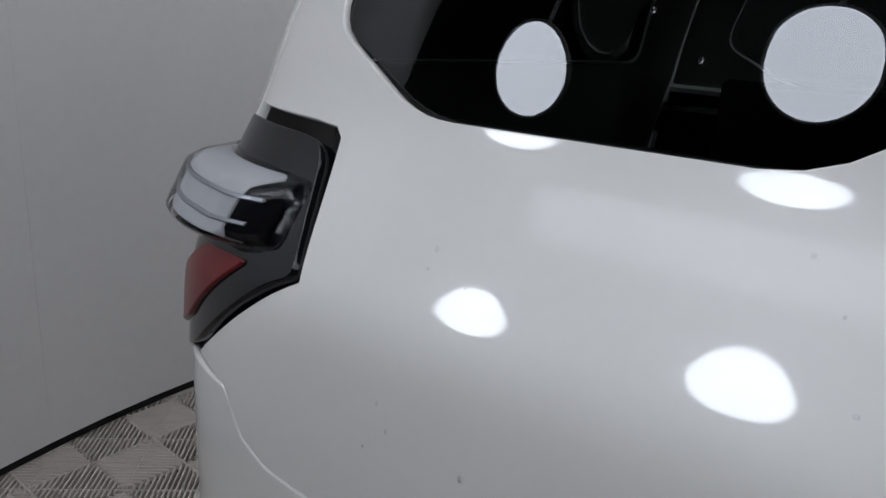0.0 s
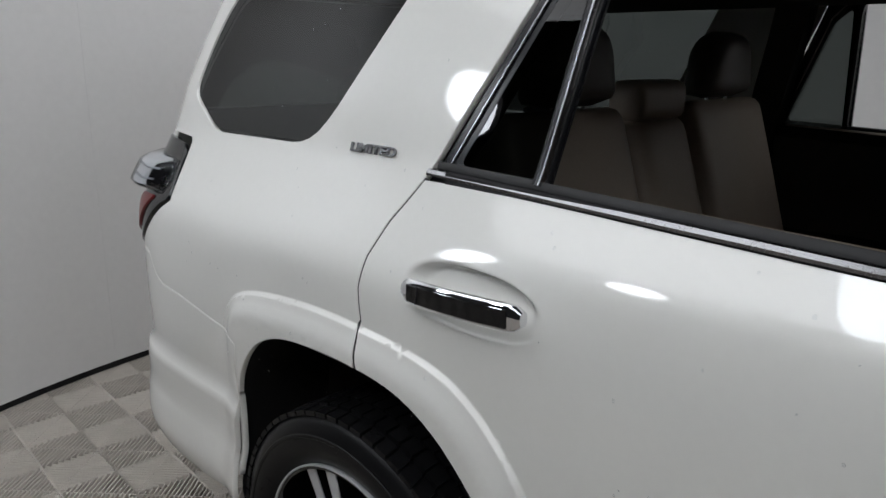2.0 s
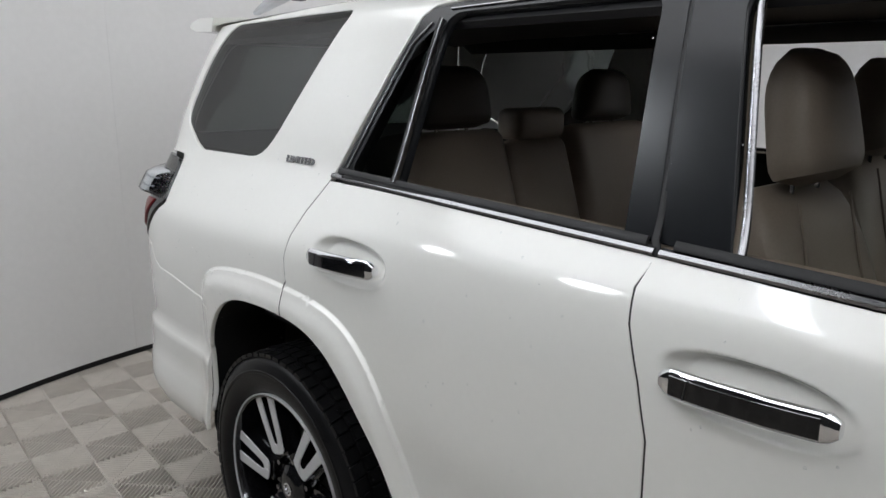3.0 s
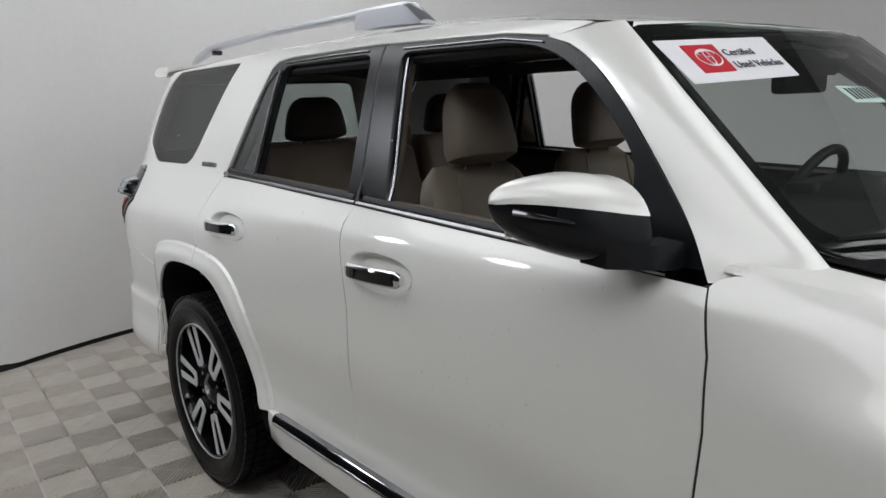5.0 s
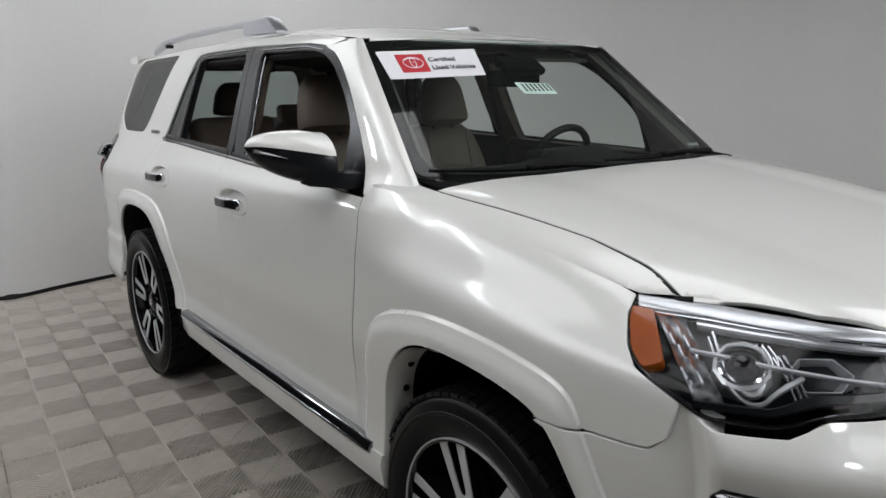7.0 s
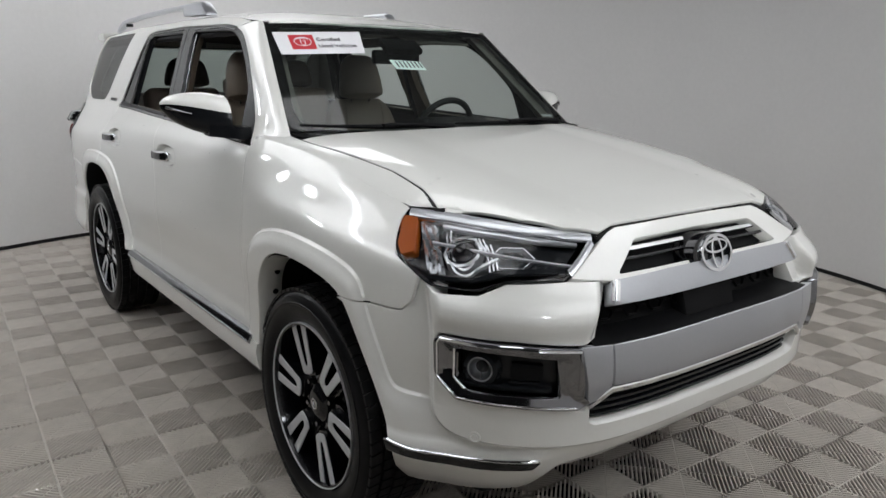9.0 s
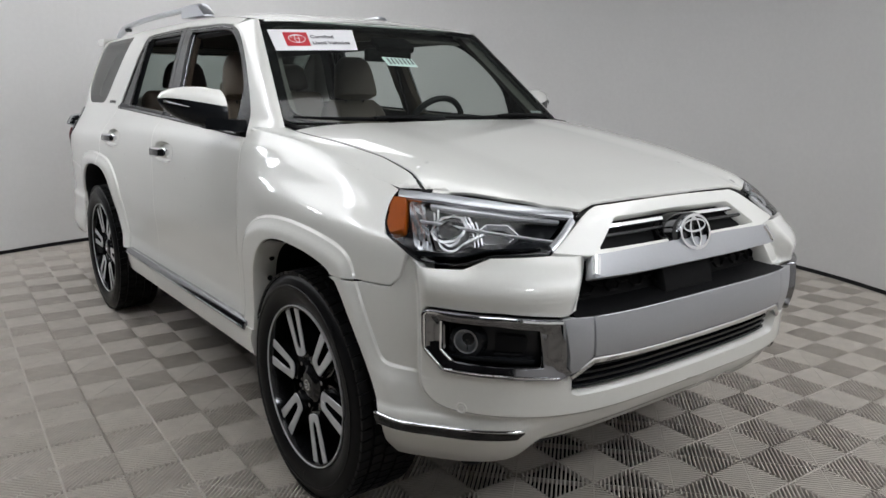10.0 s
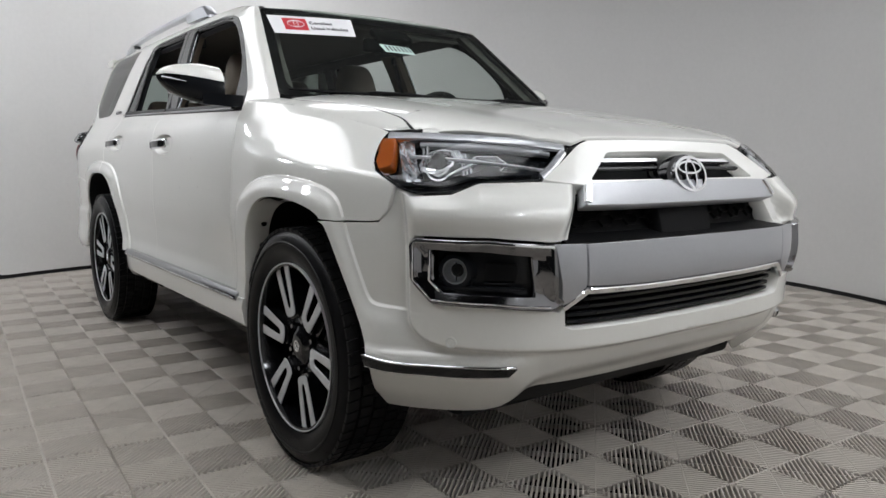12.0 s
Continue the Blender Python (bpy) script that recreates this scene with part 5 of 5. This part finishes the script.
def glass_pose(y, z, out, slant=0.0):
    o = on_screen(y, z, out)
    a, b = (on_screen(y + .05, z + .05 * slant, out) - o).normalized(), (on_screen(y, z + .05, out) - o).normalized()
    n = a.cross(b).normalized()
    return Matrix.Translation(o) @ Matrix((a, n.cross(a), n)).transposed().to_4x4()
STK = [(-.588, 1.641), (-.189, 1.657), (-.225, 1.565), (-.598, 1.551)]
def stk(s, t):
    """A place on the sticker: s across, t down."""
    top, low = Vector(STK[0]).lerp(Vector(STK[1]), s), Vector(STK[3]).lerp(Vector(STK[2]), s)
    return tuple(top.lerp(low, t))
sticker = on_glass(STK, STICKER, "sticker", windscreen, "white windscreen sticker with a red square")
red = on_glass([stk(.15, .16), stk(.42, .16), stk(.42, .8), stk(.15, .8)], STICKER_RED, "red_square", sticker, "red printed square", .0042)
for a, b in ((.1, .21), (.03, .19), (.072, .075)):
    ring = [stk(.285 + a * math.cos(k * math.pi / 16), .48 + b * math.sin(k * math.pi / 16) - (.1 if b < .15 else 0)) for k in range(33)]
    rings = []
    for p, q in zip(ring, ring[1:] + ring[1:2]):
        c = Vector(stk(.285, .48))
        rings.append([on_screen(*p, .0056), on_screen(*(Vector(p) + (c - Vector(p)).normalized() * .0032), .0056)])
    part("printed_oval", loft(rings, closed=False), STICKER, red)
s0 = stk(.45, .45)
lettering("Certified", .031, glass_pose(*s0, .0045, .04), INK, "lettering", sticker, "dark printed words")
s0 = stk(.455, .75)
lettering("Used Vehicles", .031, glass_pose(*s0, .0045, .04), INK, "lettering", sticker, "dark printed words")
tape = on_glass([(-.125, 1.537), (.03, 1.532), (.037, 1.496), (-.118, 1.5)], GREEN_TAPE, "stock_label", windscreen, "pale green label with dark figures", .002)
for i in range(7):
    y = -.108 + i * .02
    on_glass([(y + .003, 1.53), (y + .009, 1.5297), (y + .012, 1.505), (y + .006, 1.5053)], INK, "figure_bar", tape, "", .0042)
on_glass([(.575, 1.302), (.655, 1.3), (.66, 1.292), (.58, 1.294)], STICKER, "small_label", windscreen, "small white label", -.003)

# trim word on the quarter panels
for q, flip in zip(QUARTERS, (False, True)):
    u0 = -.147 if not flip else -.009
    o, a, b = Vector(skin(u0, 1.302, .003)), Vector(skin(u0 + (.1 if not flip else -.1), 1.302, .003)), Vector(skin(u0, 1.33, .003))
    if flip:
        o, a, b = (Vector((p.x, -p.y, p.z)) for p in (o, a, b))
    x, y = (a - o).normalized(), (b - o).normalized()
    n = x.cross(y).normalized()
    m = Matrix.Translation(o) @ Matrix((x, n.cross(x), n)).transposed().to_4x4() @ Matrix.Diagonal((1.84, 1.2, 4, 1)) @ Matrix.Shear("XY", 4, (.15, 0))
    lettering("LIMITED", .021, m, SATIN_CHROME, "trim_lettering", q, "raised chrome lettering", .0006)

# water drops on the paint and trim
drop_bm = bmesh.new()
rng = random.Random(7)
for i in range(150):
    u, z = rng.uniform(-.7, 2.1), rng.uniform(.75, 1.7)
    if .15 < u < 2.05 and z > belt(u) - .02 and not .9 < u < 1.15:
        continue
    if grid_depth(QUARTER_WINDOW, [(u, z)])[0] > 0 and rng.random() < .5:
        continue
    r = rng.uniform(.0012, .0028)
    bmesh.ops.create_uvsphere(drop_bm, u_segments=8, v_segments=5, radius=1, matrix=at_skin(u, z, .0006) @ Matrix.Diagonal((r, r * .5, r * rng.uniform(.9, 1.4), 1)))
part("water_drops", drop_bm, LENS, car, "scattered water drops")["kind"] = "stuff"

# ---- the cabin ----
def cushion(size, at, bevel=.05, turn=None, puff=.0):
    b = box(size, (0, 0, 0), bevel, 4)
    bmesh.ops.subdivide_edges(b, edges=[e for e in b.edges if e.calc_length() > .12], cuts=2, use_grid_fill=True)
    for v in b.verts:
        k = 1 - min(1, (abs(v.co.y) / (size[1] / 2)) ** 2)
        h = 1 - min(1, (abs(v.co.z) / (size[2] / 2)) ** 2)
        v.co.x += math.copysign(puff * k * h, v.co.x)
    if turn is not None:
        b.transform(turn)
    b.transform(Matrix.Translation(at))
    return b


def headrest(x, y, z, w, h, parent, material, lean=12):
    turn = Matrix.Rotation(radians(-lean), 4, "Y")
    rings = []
    for i in range(15):
        t = i / 14
        zz = -h / 2 + h * t
        e = math.sqrt(max(.03, 1 - abs(2 * t - 1) ** (3.2 if t > .5 else 9)))
        ring = []
        for j in range(20):
            a = 2 * math.pi * j / 20
            c, s = math.cos(a), math.sin(a)
            c, s = math.copysign(abs(c) ** .7, c), math.copysign(abs(s) ** .7, s)
            ring.append((.062 * e * c + .02 * (t - .5), w / 2 * (1.06 - .3 * t ** 1.3) * (.55 + .45 * e) * s, zz))
        rings.append(ring)
    ob = part("headrest", loft(rings), material, parent, "padded leather headrest", m=Matrix.Translation((x, y, z)) @ turn)
    for s in (-1, 1):
        part("headrest_post", tube([(x - .005, y + s * .06, z - h / 2 - .09), (x, y + s * .06, z - h / 2 + .02)], .006, 8), CHROME, ob)
    return ob


def front_seat(y, x=1.09, lean=14):
    seat = new("front_seat")
    seat.parent = car
    seat["label"] = "beige leather front seat"
    part("seat_cushion", cushion((.54, .5, .17), (1.38, y, .72), .06, Matrix.Rotation(radians(-6), 4, "Y"), .0), LEATHER, seat)
    turn = Matrix.Rotation(radians(-lean), 4, "Y")
    rings = []
    for i in range(17):
        t = i / 16
        zz = -.31 + .62 * t
        e = math.sqrt(max(.05, 1 - max(0, (t - .8) / .2) ** 2.4))
        w = (.25 - .045 * sm(.45, 1, t)) * (.7 + .3 * e)
        ring = []
        for j in range(24):
            a = 2 * math.pi * j / 24
            c, s = math.cos(a), math.sin(a)
            c2, s2 = math.copysign(abs(c) ** .65, c), math.copysign(abs(s) ** .65, s)
            wing = .03 * (abs(s2) ** 3) * (1 - sm(.6, 1, t)) if c > 0 else 0
            ring.append((.07 * e * c2 + wing, w * s2, zz))
        rings.append(ring)
    back = part("backrest", loft(rings), LEATHER, seat, m=Matrix.Translation((x + .035, y, 1.03)) @ turn)
    for s in (-1, 1):
        part("seam", tube([Matrix.Translation((x + .035, y, 1.03)) @ turn @ Vector((.073, s * (.14 - .02 * k / 8), -.28 + .55 * k / 8)) for k in range(9)], .003, 6), LEATHER, back)
        part("seam", tube([Matrix.Translation((x + .035, y, 1.03)) @ turn @ Vector((.02 - .03 * abs(k / 4 - 1), s * (.248 - .045 * sm(.45, 1, k / 8)), -.28 + .5 * k / 8)) for k in range(9)], .003, 6), LEATHER, back)
    part("lumbar_seam", tube([Matrix.Translation((x + .035, y, 1.03)) @ turn @ Vector((.072, -.13 + .26 * k / 8, .08 + .02 * math.sin(math.pi * k / 8))) for k in range(9)], .003, 6), LEATHER, back)
    headrest(x, y, 1.46, .27, .25, seat, LEATHER, 16)
    return seat


front_seat(-.36, 1.1)
front_seat(.36, 1.0)
bench = new("rear_bench")
bench.parent = car
bench["label"] = "beige leather rear bench with three backs"
part("seat_cushion", cushion((.5, 1.3, .17), (.5, 0, .76), .06), LEATHER, bench)
for y, w, top in ((-.39, .46, 1.385), (0, .27, 1.35), (.39, .46, 1.385)):
    h = top - .74
    back = part("backrest", cushion((.15, w, h), (.2 - .05, y, .74 + h / 2), .055, Matrix.Rotation(radians(-17), 4, "Y"), .012), LEATHER, bench)
    for k in (1, 2):
        part("seam", tube([(.265 - .09 * k, y - w * .4, .95 + .15 * k), (.272 - .09 * k, y, .945 + .15 * k), (.265 - .09 * k, y + w * .4, .95 + .15 * k)], .0025, 6), LEATHER_DARK, back)
    if y:
        headrest(.1, y * .93, 1.475, .27, .175, bench, LEATHER_DARK, 8)
    else:
        part("headrest", cushion((.1, .24, .1), (.09, 0, 1.39), .035), LEATHER, bench)

part("cabin_floor", box((2.9, 1.5, .04), (.55, 0, .56), .01), CARPET, car, "dark cabin carpet")
part("cargo_floor", box((.95, 1.3, .3), (-.55, 0, .72), .03), CARPET, car)
v, n, f = patch([(-.85, -.55), (1.5, -.57), (1.78, -.55), (1.84, 0), (1.78, .55), (1.5, .57), (-.85, .55)], lambda x, y: (x, y, roof_top(x, y)[2] - .045), .08, gap=0, depth=.004)
mesh_part("headliner", (v, n, f), HEADLINER, car, "cloth headliner")
for _, flip in SIDES:
    for name, u0, u1 in (("rear_door_trim", .14, 1.03), ("front_door_trim", 1.09, 2.1)):
        rings = []
        for i in range(13):
            u = u0 + (u1 - u0) * i / 12
            w = half_width(u, 1.24)
            rings.append([(u, -(w - .018), belt(u) + .012), (u, -(w - .045), belt(u) + .016), (u, -(w - .075), belt(u) - .02), (u, -(w - .07), 1.1), (u, -(w - .1), 1.02), (u, -(w - .12), .98),
                          (u, -(w - .08), .95), (u, -(w - .09), .62), (u, -(w - .02), .6)])
        part(name, loft(rings), TRIM_DARK, car, "dark inner door trim with tan sill", flip)
        rings = []
        for i in range(9):
            u = u0 + .03 + (u1 - u0 - .06) * i / 8
            w, z = half_width(u, 1.3), belt(u) + .014
            rings.append([(u, -(w - .012), z), (u, -(w - .014), z + .004), (u, -(w - .035), z + .005), (u, -(w - .045), z)])
        part("door_sill_trim", loft(rings), TRIM_TAN, car, "tan sill trim", flip)
    # pillar trims: centre, rear and the roof rail
    for u, w, m_ in ((1.088, .19, TRIM_TAN), (.08, .12, TRIM_DARK)):
        rings = [[(u + s * w / 2 + (1.25 - z) * (.19 if u > 1 else -.3), -(half_width(u, z) - o), z) for s, o in ((-1, .03), (-.8, .06), (.8, .06), (1, .03))] for z in (1.22, 1.4, 1.55, 1.7)]
        part("pillar_trim", loft(rings), m_, car, "", flip)
    rings = [[(x, -(half_width(x, 1.66) - a), z) for a, z in ((.025, 1.655), (.04, 1.64), (.09, 1.67), (.1, 1.69), (.05, 1.685))] for x in (-.8, -.2, .4, 1.0, 1.5, 1.66)]
    part("roof_rail_trim", loft(rings), TRIM_DARK, car, "", flip)
    rings = [[(screen(ye, z)[0] - .05 + a, -(ye - b), z) for a, b in ((0, .0), (-.03, .0), (-.05, .05), (0, .06))] for z, ye in ((1.26, .7), (1.45, .65), (1.66, .58))]
    part("screen_pillar_trim", loft(rings), HEADLINER, car, "grey windscreen pillar trim", flip)
    belt_pts = [(1.07, -(half_width(1.06, 1.6) - .07), 1.62), (1.07, -(half_width(1.06, 1.4) - .075), 1.4), (1.08, -(half_width(1.06, 1.2) - .08), 1.1)]
    part("seat_belt", tube(belt_pts, .022, 8, flat=.12), mat("belt_web", (.03, .028, .027), .8) if not flip else bpy.data.materials["belt_web"], car, "dark seat belt", flip)
    part("belt_anchor", box((.045, .035, .05), belt_pts[0], .01), TRIM_DARK, car, "", flip)
    # rear side trim behind the quarter windows
    rings = [[(x, -(half_width(x, 1.28) - a), z) for a, z in ((.03, 1.3), (.09, 1.29), (.12, .8), (.03, .8))] for x in (-.85, -.4, .1)]
    part("cargo_trim", loft(rings), TRIM_DARK, car, "", flip)

# dashboard, wheel, mirror
rings = []
for i in range(29):
    y = -.74 + 1.48 * i / 28
    hump = .045 * (1 - sm(.13, .24, abs(y - .37)))
    end = 1 - sm(.66, .74, abs(y))
    top = 1.205 + .02 * end
    rings.append([(2.28, y, top + .02), (2.1, y, top + .015), (1.92, y, top + hump + .004), (1.85, y, top + hump * 1.05 - .004), (1.81, y, top + hump * .8 - .035), (1.82, y, 1.02), (1.86, y, .8), (2.28, y, .8)])
dash = part("dashboard", loft(rings), TRIM_DARK, car, "dark soft-touch dashboard")
part("glovebox_line", tube([(1.815, -.62, 1.05), (1.814, -.15, 1.05)], .004, 6), SEAL, dash)
turn = Matrix.Translation((1.81, .37, 1.2)) @ Matrix.Rotation(radians(-66), 4, "Y")
ring = [[turn @ Vector(((.168 + .016 * math.cos(b)) * math.cos(a), (.168 + .016 * math.cos(b)) * math.sin(a), .016 * math.sin(b))) for b in [2 * math.pi * k / 10 for k in range(10)]]
        for a in [2 * math.pi * k / 40 for k in range(41)]]
sw = part("steering_wheel", loft(ring, caps=False), mat("wheel_leather", (.02, .02, .021), .5), car, "dark leather steering wheel")
part("wheel_hub", box((.14, .17, .05), (0, 0, -.02), .03, 3, turn=None), TRIM_DARK, sw, m=turn)
for a in (90, 270, 180):
    part("wheel_spoke", box((.11, .035, .018), (.12, 0, -.01), .006), TRIM_DARK, sw, m=turn @ Matrix.Rotation(radians(a), 4, "Z"))
part("instrument_hood", box((.1, .4, .05), (1.87, .37, 1.245), .024, 3), TRIM_DARK, dash)
rv = part("rear_view_mirror", box((.035, .25, .062), (1.935, .0, 1.553), .018, 3), MATT_BLACK, car, "black rear-view mirror")
part("mirror_mount", box((.09, .2, .03), (1.945, .02, 1.6), .012, 2, turn=Matrix.Rotation(radians(35), 4, "Y")), MATT_BLACK, rv, "black sensor housing on the windscreen")
part("overhead_console", box((.3, .2, .03), (1.6, 0, 1.67), .012), HEADLINER, car)
for s in (-1, 1):
    part("sun_visor", box((.16, .34, .015), (1.77, s * .33, 1.645), .006, 2, turn=Matrix.Rotation(radians(14), 4, "Y")), HEADLINER, car, "cloth sun visor")

# ---- floor tiles: four fields of slanting ribs each ----
CELL, RIBS = .2, 18


def tile_bm():
    """A square tile about its middle: in each quarter the ribs lie across the tile's diagonal, cut where a low bar runs from the middle to the corner."""
    bm = bmesh.new()
    span, low = CELL * math.sqrt(2), -.024
    pitch, r = span / RIBS, math.sqrt(.5)

    def slab(poly, top_z=0.0, chamfer=0.0, fall=0.0):
        n = len(poly)
        upper = [bm.verts.new((x, y, top_z - fall)) for x, y in poly]
        if chamfer:
            top = [bm.verts.new((x, y, top_z)) for x, y in shrink(list(poly), chamfer)]
            for k in range(n):
                bm.faces.new((top[k], upper[k], upper[(k + 1) % n], top[(k + 1) % n]))
            bm.faces.new(top)
        else:
            bm.faces.new(upper)
        foot = [bm.verts.new((x, y, low)) for x, y in poly]
        for k in range(n):
            bm.faces.new((upper[k], foot[k], foot[(k + 1) % n], upper[(k + 1) % n]))
    for sx, sy in ((1, 1), (-1, 1), (-1, -1), (1, -1)):
        def put(q, w):
            x, y = r * (q + w), r * (q - w)
            return (sx * x, sy * y)

        def turned(loop):
            return loop if sx * sy < 0 else loop[::-1]
        for k in range(RIBS):
            q0, q1 = (k + .26) * pitch, (k + .74) * pitch
            end = min(q0, span - q1) - .0008
            if end < .006:
                continue
            for w0, w1 in ((.0012, end), (-end, -.0012)):
                slab(turned([put(q0, w0), put(q1, w0), put(q1, w1), put(q0, w1)]), 0.0, .0018, .0045)
        slab(turned([put(.004, -.002), put(span - .003, -.002), put(span - .003, .002), put(.004, .002)]), -.0035)
    e = CELL - .0007
    for c, v in ((1, 0), (0, 1), (-1, 0), (0, -1)):
        slab([(c * x - v * y, v * x + c * y) for x, y in ((e - .003, -e + .003), (e, -e), (e, e), (e - .003, e - .003))], -.0012)
    return bm


floor_root = tagged(new("floor"), "grey ribbed interlocking vinyl floor tiles in a chequered lay", "floor", kind="structure")
lay = Matrix.Translation((3.585, .75, 0)) @ Matrix.Rotation(radians(-2.6), 4, "Z")
bm = tile_bm()
bmesh.ops.recalc_face_normals(bm, faces=bm.faces)
me = bpy.data.meshes.new("tile")
bm.to_mesh(me)
bm.free()
me.materials.append(TILE)
spots = []
for i in range(-44, 24, 2):
    for j in range(-39, 24, 2):
        p = lay @ Vector((i * CELL, j * CELL, 0))
        a = math.degrees(math.atan2(p.y - .2, p.x - 1.25)) % 360
        if math.hypot(p.x - 1.25, p.y - .2) < wall_line(a)[2] + .25:
            spots.append((min(abs(p.y + 1.3) * .8 + .4 * abs(p.x - 1.0), math.hypot(p.x - 4.0, p.y - .2)), i, j))
spots.sort()
for d, i, j in spots[:300]:
    t = new("tile", me)
    t.parent, t.matrix_basis = floor_root, lay @ Matrix.Translation((i * CELL, j * CELL, 0))
base_v, base_f = np.array([v.co for v in me.vertices]), [tuple(p.vertices) for p in me.polygons]
verts, faces = [], []
for d, i, j in spots[300:]:
    m = np.array(lay @ Matrix.Translation((i * CELL, j * CELL, 0)))
    o = len(base_v) * (len(verts))
    verts.append(base_v @ m[:3, :3].T + m[:3, 3])
    faces += [tuple(k + o for k in f) for f in base_f]
me2 = bpy.data.meshes.new("far_tiles")
me2.from_pydata(np.vstack(verts).tolist(), [], faces)
far = dress(new("far_tiles", me2), TILE, floor_root, "", "stuff")
